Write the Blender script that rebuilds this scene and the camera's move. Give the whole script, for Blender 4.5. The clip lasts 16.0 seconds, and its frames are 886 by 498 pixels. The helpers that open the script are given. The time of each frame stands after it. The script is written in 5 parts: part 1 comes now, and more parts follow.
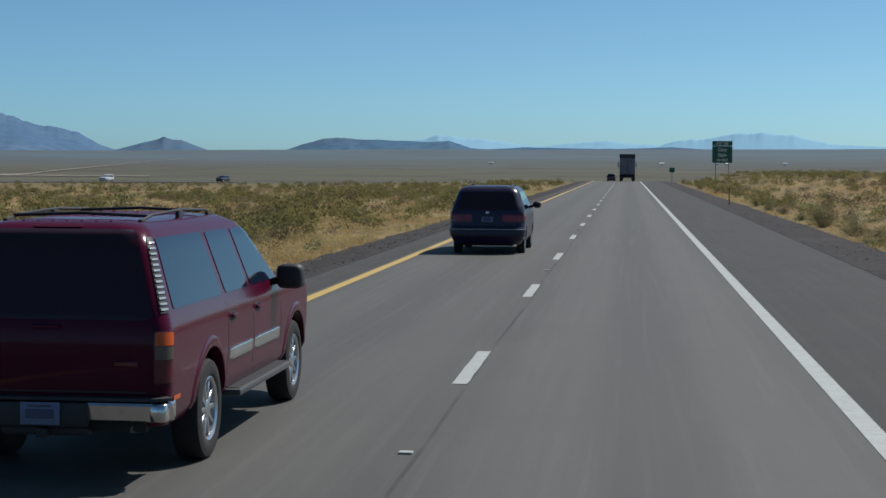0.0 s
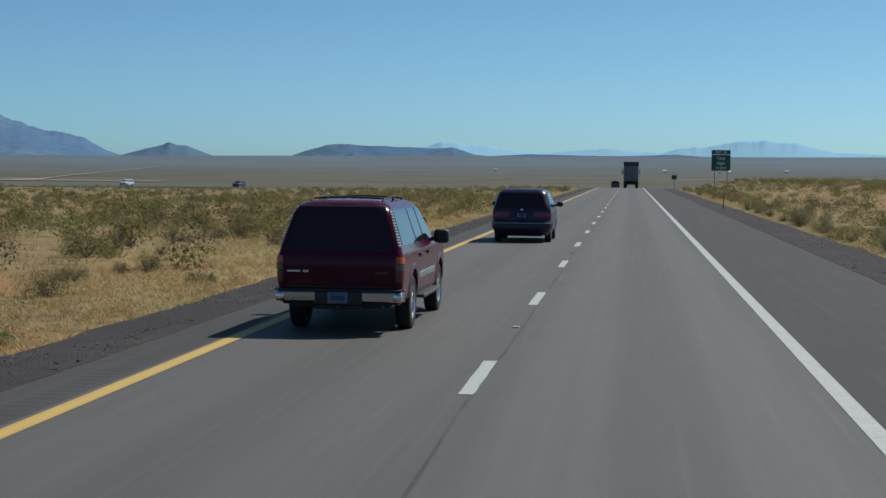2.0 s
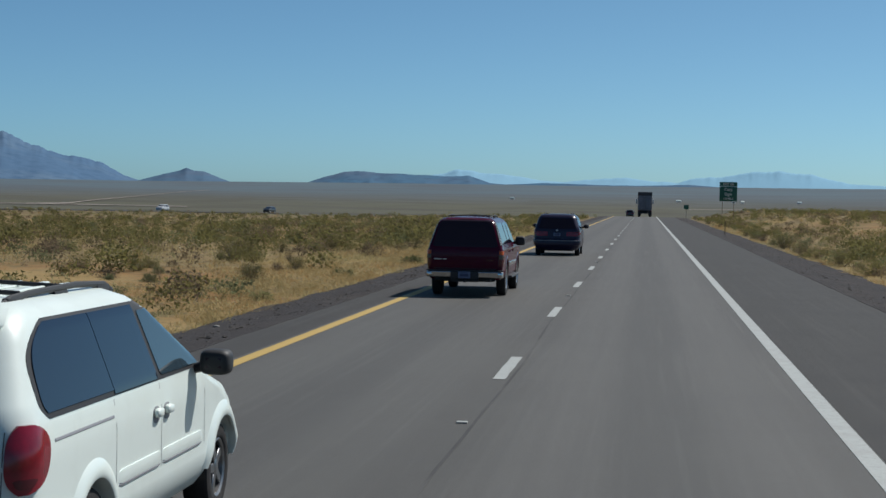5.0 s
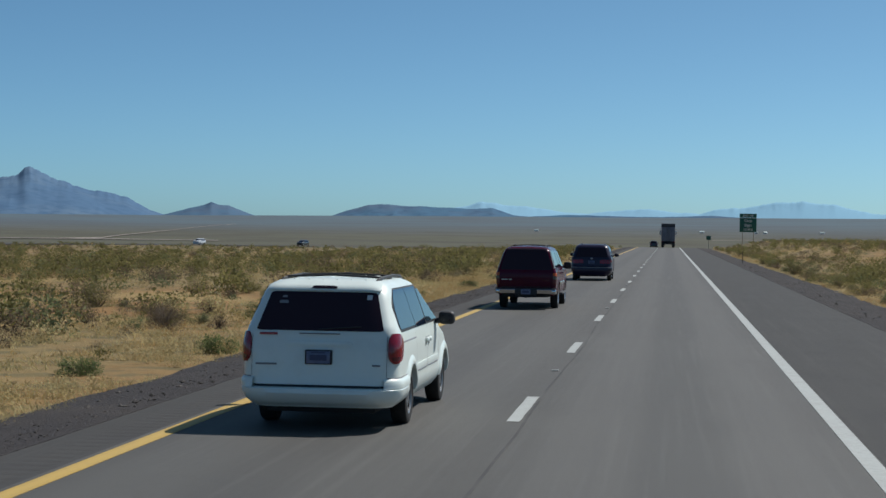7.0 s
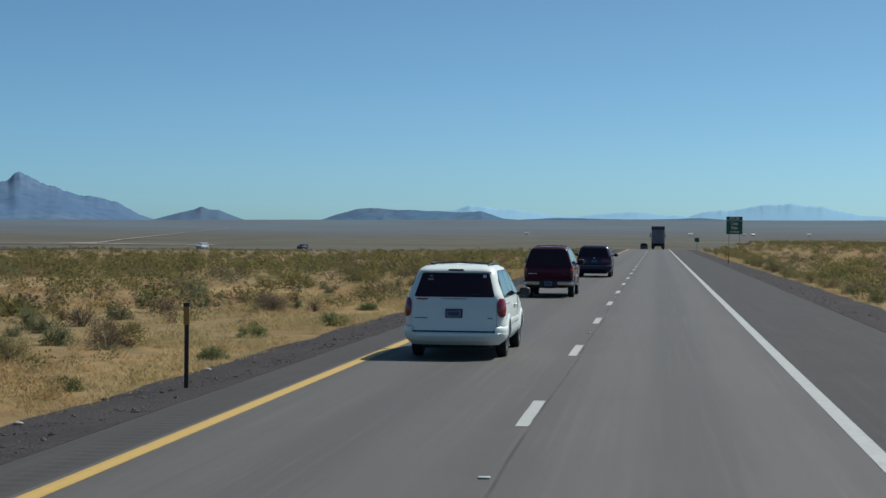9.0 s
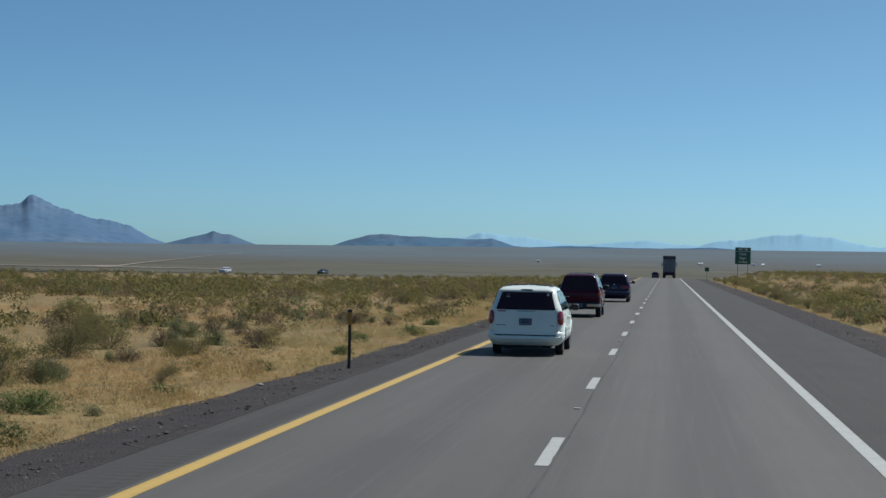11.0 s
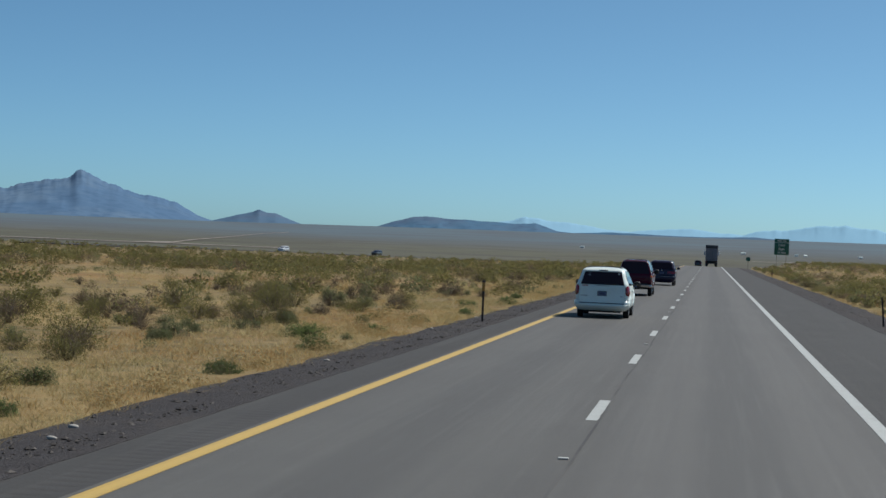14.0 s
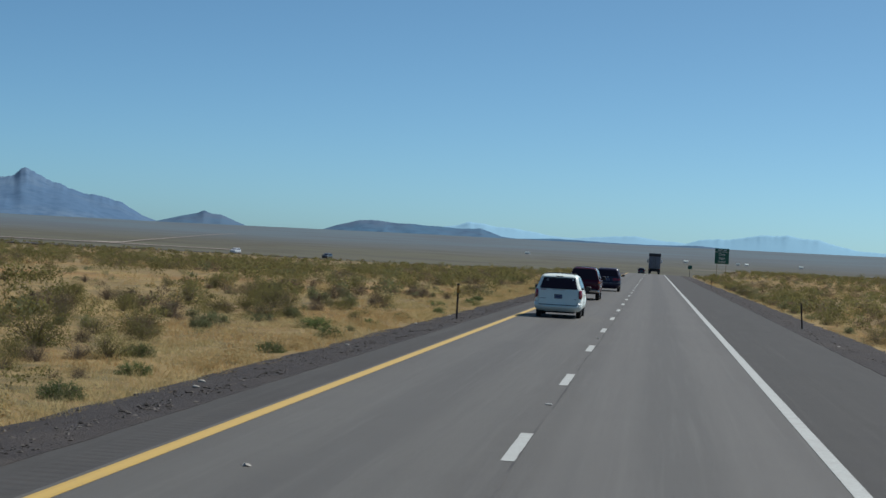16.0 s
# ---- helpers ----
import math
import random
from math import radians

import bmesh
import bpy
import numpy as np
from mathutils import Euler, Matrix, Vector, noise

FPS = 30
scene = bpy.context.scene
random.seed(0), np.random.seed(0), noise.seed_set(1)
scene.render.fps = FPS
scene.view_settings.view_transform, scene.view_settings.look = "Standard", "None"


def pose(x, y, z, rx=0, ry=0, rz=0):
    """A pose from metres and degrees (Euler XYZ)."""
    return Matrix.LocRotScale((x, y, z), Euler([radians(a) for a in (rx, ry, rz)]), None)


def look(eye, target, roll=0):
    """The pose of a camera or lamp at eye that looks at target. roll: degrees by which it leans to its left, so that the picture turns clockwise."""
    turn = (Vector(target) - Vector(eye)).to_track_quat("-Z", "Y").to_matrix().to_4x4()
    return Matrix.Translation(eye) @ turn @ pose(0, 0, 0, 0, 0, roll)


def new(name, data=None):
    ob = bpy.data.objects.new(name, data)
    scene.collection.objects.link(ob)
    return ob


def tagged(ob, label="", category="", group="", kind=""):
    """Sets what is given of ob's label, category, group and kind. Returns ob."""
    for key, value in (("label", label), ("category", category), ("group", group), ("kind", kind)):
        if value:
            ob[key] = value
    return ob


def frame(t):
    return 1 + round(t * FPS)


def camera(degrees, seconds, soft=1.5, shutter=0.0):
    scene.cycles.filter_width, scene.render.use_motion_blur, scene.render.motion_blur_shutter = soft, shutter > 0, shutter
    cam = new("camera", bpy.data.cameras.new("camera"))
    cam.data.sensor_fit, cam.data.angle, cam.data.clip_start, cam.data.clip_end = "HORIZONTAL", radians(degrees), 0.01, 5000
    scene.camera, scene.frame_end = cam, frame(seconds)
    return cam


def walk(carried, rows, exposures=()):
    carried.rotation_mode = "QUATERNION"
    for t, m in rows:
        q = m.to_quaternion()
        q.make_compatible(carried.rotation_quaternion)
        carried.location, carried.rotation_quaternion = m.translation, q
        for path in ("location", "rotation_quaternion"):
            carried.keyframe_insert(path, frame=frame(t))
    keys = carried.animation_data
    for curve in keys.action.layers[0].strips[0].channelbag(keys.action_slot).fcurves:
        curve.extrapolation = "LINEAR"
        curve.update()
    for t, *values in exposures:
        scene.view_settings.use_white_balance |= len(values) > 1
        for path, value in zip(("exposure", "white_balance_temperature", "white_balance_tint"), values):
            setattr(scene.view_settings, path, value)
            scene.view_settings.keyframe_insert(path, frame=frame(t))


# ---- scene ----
# ---- camera: seen from the moving traffic, the row of cars stands still and the camera drops back ----
cam = camera(28.38, 16.0)
PATH = [
    (0.0, 1.688, 0.00, 2.240, 87.285, -0.389, 5.994),
    (0.5, 1.687, -2.85, 2.254, 87.382, -0.498, 6.933),
    (1.0, 1.684, -5.95, 2.229, 88.232, -0.840, 7.424),
    (1.5, 1.677, -8.90, 2.268, 87.731, 0.059, 6.283),
    (2.0, 1.618, -11.85, 2.237, 87.495, -0.623, 6.102),
    (2.5, 1.566, -14.80, 2.225, 87.781, -1.054, 7.101),
    (3.0, 1.589, -17.75, 2.213, 88.312, -0.478, 6.387),
    (5.5, 1.816, -31.00, 2.232, 88.370, -1.559, 6.973),
    (6.0, 1.853, -33.86, 2.261, 87.978, -1.457, 8.007),
    (6.5, 1.855, -36.60, 2.257, 88.618, -1.141, 8.008),
    (7.0, 1.784, -39.25, 2.221, 89.447, -0.788, 7.336),
    (7.5, 1.677, -42.10, 2.251, 88.770, -0.918, 6.631),
    (8.0, 1.602, -45.10, 2.260, 89.627, -0.860, 7.215),
    (8.5, 1.586, -48.10, 2.242, 89.530, -0.859, 7.272),
    (9.0, 1.533, -51.10, 2.198, 89.563, -0.530, 6.966),
    (11.5, 1.320, -65.10, 2.234, 90.520, -1.301, 7.240),
    (12.0, 1.358, -67.90, 2.278, 90.405, -1.749, 6.700),
    (12.5, 1.393, -70.70, 2.251, 90.369, -0.523, 6.865),
    (13.0, 1.390, -73.20, 2.229, 89.855, -1.820, 7.269),
    (13.5, 1.402, -75.70, 2.223, 89.628, -2.701, 8.221),
    (14.0, 1.449, -78.30, 2.231, 89.835, -2.460, 8.681),
    (14.5, 1.436, -80.90, 2.213, 90.209, -2.827, 8.179),
    (15.0, 1.434, -83.10, 2.208, 90.320, -2.617, 7.440),
    (15.5, 1.424, -85.10, 2.246, 89.618, -3.135, 7.292),
    (16.0, 1.493, -87.00, 2.303, 90.060, -3.310, 6.863),
]
walk(cam, [(r[0], pose(*r[1:])) for r in PATH], [(0.0, 0.0), (3.0, 0.0), (5.5, -0.13), (6.0, -0.1), (6.5, -0.07), (7.0, -0.05), (8.0, -0.02), (16.0, 0.0)])

# ---- world and sun ----
SUN_EL, SUN_AZ = 50.2, 45.0          # degrees; azimuth clockwise from the road's direction
world = bpy.data.worlds.new("world")
scene.world = world
world.use_nodes = True
wn = world.node_tree
sky = wn.nodes.new("ShaderNodeTexSky")
sky.sky_type = 'NISHITA'
sky.sun_disc = False
sky.sun_elevation = radians(SUN_EL)
sky.sun_rotation = radians(SUN_AZ)
sky.altitude = 1500
sky.air_density = 0.5
sky.dust_density = 2.5
sky.ozone_density = 2.5
clear = wn.nodes.new("ShaderNodeMix")
clear.data_type, clear.blend_type = 'RGBA', 'MULTIPLY'
clear.inputs["Factor"].default_value = 1.0
clear.inputs["B"].default_value = (0.673, 1.0, 1.005, 1)
wn.links.new(sky.outputs[0], clear.inputs["A"])
wn.links.new(clear.outputs["Result"], wn.nodes["Background"].inputs[0])
wn.nodes["Background"].inputs[1].default_value = 0.104

sun = new("sun", bpy.data.lights.new("sun", 'SUN'))
sun.data.energy = 5.0
sun.data.angle = radians(0.53)
sun.data.color = (1.0, 0.97, 0.935)
sd = Vector((math.sin(radians(SUN_AZ)) * math.cos(radians(SUN_EL)), math.cos(radians(SUN_AZ)) * math.cos(radians(SUN_EL)), math.sin(radians(SUN_EL))))
sun.matrix_world = look(sd * 60, (0, 0, 0))


# ---- materials ----
def mat(name, base, rough=0.6, metal=0.0, vary=(), bump=None, coat=0.0, spec=0.5, per=None, thin=0.0):
    """vary: (noise scale, second colour, low, high) layers; bump: (scale, strength, distance);
    per: (second colour, 'object' or 'island') mixes a second colour by thing or by loose piece."""
    m = bpy.data.materials.new(name)
    m.use_nodes = True
    nt = m.node_tree
    b = nt.nodes["Principled BSDF"]
    b.inputs["Base Color"].default_value = (*base, 1)
    b.inputs["Roughness"].default_value = rough
    b.inputs["Metallic"].default_value = metal
    b.inputs["Coat Weight"].default_value = coat
    b.inputs["Coat Roughness"].default_value = 0.06
    b.inputs["Specular IOR Level"].default_value = spec
    tc = nt.nodes.new("ShaderNodeTexCoord")
    last = None
    for scale, col, lo, hi in vary:
        n = nt.nodes.new("ShaderNodeTexNoise")
        n.inputs["Scale"].default_value = scale
        n.inputs["Detail"].default_value = 5
        n.inputs["Roughness"].default_value = 0.65
        nt.links.new(tc.outputs["Object"], n.inputs["Vector"])
        mr = nt.nodes.new("ShaderNodeMapRange")
        mr.inputs["From Min"].default_value, mr.inputs["From Max"].default_value = lo, hi
        nt.links.new(n.outputs["Fac"], mr.inputs["Value"])
        mx = nt.nodes.new("ShaderNodeMix")
        mx.data_type = 'RGBA'
        nt.links.new(mr.outputs[0], mx.inputs["Factor"])
        if last:
            nt.links.new(last, mx.inputs["A"])
        else:
            mx.inputs["A"].default_value = (*base, 1)
        mx.inputs["B"].default_value = (*col, 1)
        last = mx.outputs["Result"]
    if per:
        src = nt.nodes.new("ShaderNodeObjectInfo" if per[1] == 'object' else "ShaderNodeNewGeometry")
        mx = nt.nodes.new("ShaderNodeMix")
        mx.data_type = 'RGBA'
        nt.links.new(src.outputs["Random" if per[1] == 'object' else "Random Per Island"], mx.inputs["Factor"])
        if last:
            nt.links.new(last, mx.inputs["A"])
        else:
            mx.inputs["A"].default_value = (*base, 1)
        mx.inputs["B"].default_value = (*per[0], 1)
        last = mx.outputs["Result"]
    if last:
        nt.links.new(last, b.inputs["Base Color"])
    if bump:
        n = nt.nodes.new("ShaderNodeTexNoise")
        n.inputs["Scale"].default_value = bump[0]
        n.inputs["Detail"].default_value = 4
        nt.links.new(tc.outputs["Object"], n.inputs["Vector"])
        bp = nt.nodes.new("ShaderNodeBump")
        bp.inputs["Strength"].default_value = bump[1]
        bp.inputs["Distance"].default_value = bump[2]
        nt.links.new(n.outputs["Fac"], bp.inputs["Height"])
        nt.links.new(bp.outputs[0], b.inputs["Normal"])
    if thin:
        tr = nt.nodes.new("ShaderNodeBsdfTranslucent")
        if last:
            nt.links.new(last, tr.inputs["Color"])
        else:
            tr.inputs["Color"].default_value = (*base, 1)
        ms = nt.nodes.new("ShaderNodeMixShader")
        ms.inputs[0].default_value = thin
        nt.links.new(b.outputs[0], ms.inputs[1])
        nt.links.new(tr.outputs[0], ms.inputs[2])
        nt.links.new(ms.outputs[0], nt.nodes["Material Output"].inputs["Surface"])
    return m


def add_mix(m, value_socket_maker, col, fac=1.0):
    """Mixes col over the base colour by a 0..1 socket made by value_socket_maker(node tree)."""
    nt = m.node_tree
    b = nt.nodes["Principled BSDF"]
    f = value_socket_maker(nt)
    mx = nt.nodes.new("ShaderNodeMix")
    mx.data_type = 'RGBA'
    mm = nt.nodes.new("ShaderNodeMath")
    mm.operation = 'MULTIPLY'
    nt.links.new(f, mm.inputs[0])
    mm.inputs[1].default_value = fac
    nt.links.new(mm.outputs[0], mx.inputs["Factor"])
    old = b.inputs["Base Color"]
    if old.is_linked:
        nt.links.new(old.links[0].from_socket, mx.inputs["A"])
    else:
        mx.inputs["A"].default_value = old.default_value
    mx.inputs["B"].default_value = (*col, 1)
    nt.links.new(mx.outputs["Result"], old)


def band_x(x0, half, soft, wobble=0.15):
    """A socket that is 1 along a lengthwise band round x0, with a soft and wavering edge."""
    def make(nt):
        tc = nt.nodes.new("ShaderNodeTexCoord")
        n = nt.nodes.new("ShaderNodeTexNoise")
        n.inputs["Scale"].default_value = 0.35
        n.inputs["Detail"].default_value = 3
        nt.links.new(tc.outputs["Object"], n.inputs["Vector"])
        sp = nt.nodes.new("ShaderNodeSeparateXYZ")
        nt.links.new(tc.outputs["Object"], sp.inputs[0])
        a = nt.nodes.new("ShaderNodeMath"); a.operation = 'MULTIPLY_ADD'
        nt.links.new(n.outputs["Fac"], a.inputs[0]); a.inputs[1].default_value = 2 * wobble; a.inputs[2].default_value = -wobble - x0
        s = nt.nodes.new("ShaderNodeMath"); s.operation = 'ADD'
        nt.links.new(sp.outputs["X"], s.inputs[0]); nt.links.new(a.outputs[0], s.inputs[1])
        ab = nt.nodes.new("ShaderNodeMath"); ab.operation = 'ABSOLUTE'
        nt.links.new(s.outputs[0], ab.inputs[0])
        mr = nt.nodes.new("ShaderNodeMapRange")
        mr.interpolation_type = 'SMOOTHSTEP'
        mr.inputs["From Min"].default_value, mr.inputs["From Max"].default_value = half + soft, half
        nt.links.new(ab.outputs[0], mr.inputs["Value"])
        return mr.outputs[0]
    return make


ASPHALT = mat("asphalt", (0.0527, 0.0490, 0.0435), 0.74, vary=((60, (0.0737, 0.0702, 0.0629), 0.45, 0.75), (9, (0.0494, 0.0462, 0.0414), 0.5, 0.72), (1.7, (0.0502, 0.0471, 0.0421), 0.46, 0.72), (0.4, (0.0502, 0.0471, 0.0421), 0.45, 0.8), (0.09, (0.0686, 0.0653, 0.0576), 0.45, 0.75)), bump=(220, 0.35, 0.01), spec=0.5)
for x0, half, soft, col, fac in ((1.95, 0.28, 0.5, (0.050, 0.048, 0.044), 0.6), (-1.8, 0.28, 0.5, (0.051, 0.049, 0.045), 0.5), (0.95, 0.3, 0.4, (0.085, 0.082, 0.075), 0.5), (2.9, 0.25, 0.4, (0.085, 0.082, 0.075), 0.45), (-2.8, 0.3, 0.4, (0.082, 0.08, 0.072), 0.4), (-0.9, 0.3, 0.4, (0.082, 0.08, 0.072), 0.4)):
    add_mix(ASPHALT, band_x(x0, half, soft), col, fac)
SHOULDER = mat("shoulder asphalt", (0.0432, 0.0414, 0.0395), 0.88, vary=((50, (0.0549, 0.0530, 0.0512), 0.45, 0.75), (0.5, (0.0372, 0.0353, 0.0353), 0.45, 0.75)), bump=(200, 0.35, 0.01), spec=0.3)
JOINT = mat("tar joint", (0.026, 0.025, 0.024), 0.8, vary=((0.22, (0.06, 0.057, 0.053), 0.45, 0.58),), bump=(220, 0.35, 0.01), spec=0.5)
WHITE_LINE = mat("white road paint", (0.3525, 0.3713, 0.3525), 0.65, vary=((3, (0.3102, 0.3102, 0.2961), 0.45, 0.7), (11, (0.2538, 0.2538, 0.2425), 0.52, 0.72), (45, (0.1880, 0.1880, 0.1786), 0.58, 0.7)))
YELLOW_LINE = mat("yellow road paint", (0.42, 0.272, 0.055), 0.65, vary=((2.5, (0.37, 0.245, 0.065), 0.45, 0.7), (11, (0.31, 0.215, 0.07), 0.52, 0.72), (45, (0.22, 0.165, 0.07), 0.58, 0.7)))
add_mix(YELLOW_LINE, band_x(-3.605, 0.03, 0.04, 0.01), (0.47, 0.32, 0.085), 0.5)
GRAVEL = mat("dark gravel", (0.043, 0.0385, 0.0385), 0.95, vary=((30, (0.074, 0.067, 0.065), 0.5, 0.7), (2.2, (0.036, 0.032, 0.032), 0.45, 0.7), (0.35, (0.066, 0.057, 0.051), 0.5, 0.75)), bump=(26, 0.9, 0.06), spec=0.2)
STONE = mat("gravel stones", (0.04, 0.036, 0.034), 0.9, per=((0.115, 0.104, 0.095), 'island'), spec=0.2)
PALE_STONE = mat("pale stone", (0.36, 0.345, 0.315), 0.8, vary=((20, (0.333, 0.311, 0.274), 0.4, 0.7),))

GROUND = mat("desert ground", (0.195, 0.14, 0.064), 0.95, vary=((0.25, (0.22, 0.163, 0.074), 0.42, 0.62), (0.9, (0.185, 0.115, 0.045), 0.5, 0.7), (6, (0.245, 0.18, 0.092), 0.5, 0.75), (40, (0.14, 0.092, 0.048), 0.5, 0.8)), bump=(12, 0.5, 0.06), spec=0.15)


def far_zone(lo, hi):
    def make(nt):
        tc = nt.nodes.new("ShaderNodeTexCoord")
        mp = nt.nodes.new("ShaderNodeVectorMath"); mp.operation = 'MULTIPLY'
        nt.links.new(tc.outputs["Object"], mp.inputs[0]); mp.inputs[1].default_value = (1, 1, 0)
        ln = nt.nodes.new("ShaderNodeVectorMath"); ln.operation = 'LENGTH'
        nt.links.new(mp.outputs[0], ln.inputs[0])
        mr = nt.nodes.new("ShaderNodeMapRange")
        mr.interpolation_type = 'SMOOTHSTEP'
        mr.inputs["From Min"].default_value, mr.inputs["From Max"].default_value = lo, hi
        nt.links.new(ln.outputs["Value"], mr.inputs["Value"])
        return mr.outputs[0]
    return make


def speckle(scale, lo, hi, stretch=(1, 1, 1)):
    def make(nt):
        tc = nt.nodes.new("ShaderNodeTexCoord")
        mp = nt.nodes.new("ShaderNodeVectorMath"); mp.operation = 'MULTIPLY'
        nt.links.new(tc.outputs["Object"], mp.inputs[0]); mp.inputs[1].default_value = stretch
        n = nt.nodes.new("ShaderNodeTexNoise")
        n.inputs["Scale"].default_value = scale
        n.inputs["Detail"].default_value = 4
        nt.links.new(mp.outputs[0], n.inputs["Vector"])
        mr = nt.nodes.new("ShaderNodeMapRange")
        mr.inputs["From Min"].default_value, mr.inputs["From Max"].default_value = lo, hi
        nt.links.new(n.outputs["Fac"], mr.inputs["Value"])
        return mr.outputs[0]
    return make


def product(a, b):
    def make(nt):
        m = nt.nodes.new("ShaderNodeMath"); m.operation = 'MULTIPLY'
        nt.links.new(a(nt), m.inputs[0]); nt.links.new(b(nt), m.inputs[1])
        return m.outputs[0]
    return make


for stretch, lo, hi, col, fac in (((5, 0.05, 1), 0.5, 0.72, (0.052, 0.05, 0.046), 0.5), ((9, 0.12, 1), 0.52, 0.72, (0.092, 0.089, 0.082), 0.4), ((0.15, 0.5, 1), 0.55, 0.75, (0.056, 0.053, 0.049), 0.4)):
    add_mix(ASPHALT, speckle(1.0, lo, hi, stretch), col, fac)
    add_mix(SHOULDER, speckle(0.8, lo, hi, stretch), tuple(0.72 * q for q in col), fac)
# low litter and plants mottle the bare ground
add_mix(GROUND, speckle(0.07, 0.48, 0.6, (1, 0.5, 1)), (0.225, 0.122, 0.048), 0.85)
add_mix(GROUND, speckle(1.1, 0.5, 0.62), (0.11, 0.096, 0.05), 0.8)
add_mix(GROUND, speckle(0.16, 0.5, 0.64, (1, 0.6, 1)), (0.29, 0.21, 0.092), 0.75)
add_mix(GROUND, speckle(3.1, 0.56, 0.7), (0.10, 0.082, 0.047), 0.6)
# low grey sage covers the far valley; haze is painted in farther out
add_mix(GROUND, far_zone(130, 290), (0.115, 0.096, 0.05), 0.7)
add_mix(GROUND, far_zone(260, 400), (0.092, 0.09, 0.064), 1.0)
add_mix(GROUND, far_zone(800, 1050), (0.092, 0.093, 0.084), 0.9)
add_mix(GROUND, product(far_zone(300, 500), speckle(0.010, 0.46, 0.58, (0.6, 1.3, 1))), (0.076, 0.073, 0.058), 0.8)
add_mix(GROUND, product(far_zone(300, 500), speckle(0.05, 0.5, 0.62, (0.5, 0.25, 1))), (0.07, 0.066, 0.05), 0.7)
# blue-grey haze put into the ground colour beyond 850 m
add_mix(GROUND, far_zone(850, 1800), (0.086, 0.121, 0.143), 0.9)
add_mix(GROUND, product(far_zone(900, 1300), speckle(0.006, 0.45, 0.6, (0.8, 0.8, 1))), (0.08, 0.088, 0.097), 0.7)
TRACK = mat("pale dirt track", (0.30, 0.255, 0.215), 0.95, vary=((0.03, (0.2, 0.172, 0.15), 0.42, 0.58),))
# distance haze is painted into these three colours; MOUNTAIN's noise also mimics crag shading
MOUNTAIN = mat("mountain rock with painted blue haze", (0.085, 0.148, 0.235), 1.0, vary=((0.004, (0.112, 0.172, 0.245), 0.42, 0.6), (0.03, (0.07, 0.125, 0.205), 0.46, 0.66)), spec=0.0)
HILL = mat("hill rock with painted blue haze", (0.072, 0.142, 0.215), 1.0, vary=((0.006, (0.09, 0.135, 0.195), 0.42, 0.62), (0.03, (0.06, 0.10, 0.16), 0.5, 0.7)), spec=0.0)
FAR_RANGE = mat("far range with painted pale haze", (0.215, 0.385, 0.505), 1.0, vary=((0.0015, (0.225, 0.393, 0.51), 0.42, 0.62),), spec=0.0)

TWIG = mat("grey brown twig", (0.15, 0.12, 0.095), 0.9, spec=0.2)
LEAF_GREEN = mat("olive creosote leaf", (0.132, 0.121, 0.045), 0.7, vary=((0.45, (0.18, 0.162, 0.062), 0.45, 0.6),), per=None, spec=0.25, thin=0.6)
LEAF_SAGE = mat("grey green sage leaf", (0.128, 0.142, 0.07), 0.8, vary=((0.45, (0.19, 0.192, 0.102), 0.45, 0.6),), spec=0.2, thin=0.6)
LEAF_DRY = mat("dry brown shrub leaf", (0.135, 0.104, 0.07), 0.85, vary=((0.45, (0.205, 0.155, 0.092), 0.45, 0.6),), spec=0.2, thin=0.6)
LEAF_FRESH = mat("fresh green verge leaf", (0.105, 0.135, 0.052), 0.75, vary=((0.6, (0.16, 0.178, 0.08), 0.45, 0.6),), spec=0.2, thin=0.6)
GRASS = mat("dry golden grass", (0.365, 0.258, 0.106), 0.8, vary=((0.35, (0.43, 0.36, 0.19), 0.42, 0.6), (0.12, (0.35, 0.198, 0.075), 0.42, 0.55), (0.07, (0.275, 0.24, 0.105), 0.5, 0.62)), per=((0.40, 0.345, 0.18), 'island'), spec=0.2, thin=0.55)

RED_PAINT = mat("maroon car paint", (0.06, 0.003, 0.017), 0.2, vary=((3, (0.07, 0.004, 0.022), 0.45, 0.7),), coat=0.17, spec=0.1)
WHITE_PAINT = mat("white car paint", (0.74, 0.81, 0.76), 0.32, vary=((2.5, (0.68, 0.74, 0.69), 0.5, 0.75), (0.7, (0.70, 0.76, 0.70), 0.5, 0.7)), coat=0.3)
NAVY_PAINT = mat("dark navy car paint", (0.02, 0.016, 0.040), 0.3, vary=((3, (0.026, 0.021, 0.048), 0.45, 0.7),), coat=0.12, spec=0.3)
DARK_PAINT = mat("charcoal car paint", (0.03, 0.03, 0.034), 0.35, coat=0.8)
SILVER_PAINT = mat("pale car paint", (0.62, 0.64, 0.66), 0.35, coat=0.6)
TINT = mat("dark tinted glass", (0.03, 0.017, 0.025), 0.03, spec=0.28)
SIDE_GLASS = mat("side glass", (0.008, 0.014, 0.03), 0.02, spec=0.3)
DOOR_GLASS = mat("front door glass", (0.03, 0.05, 0.065), 0.02, spec=0.5)
CHROME = mat("chrome", (0.70, 0.69, 0.68), 0.22, metal=1.0, vary=((9, (0.5, 0.49, 0.48), 0.5, 0.75),))
ALLOY = mat("silver alloy", (0.55, 0.55, 0.56), 0.3, metal=1.0)
GREY_ALLOY = mat("dull grey alloy", (0.27, 0.27, 0.275), 0.4, metal=1.0, vary=((14, (0.16, 0.155, 0.15), 0.5, 0.75),))
RUBBER = mat("tyre rubber", (0.022, 0.021, 0.021), 0.85, vary=((12, (0.04, 0.036, 0.033), 0.5, 0.75),), bump=(60, 0.3, 0.01), spec=0.3)
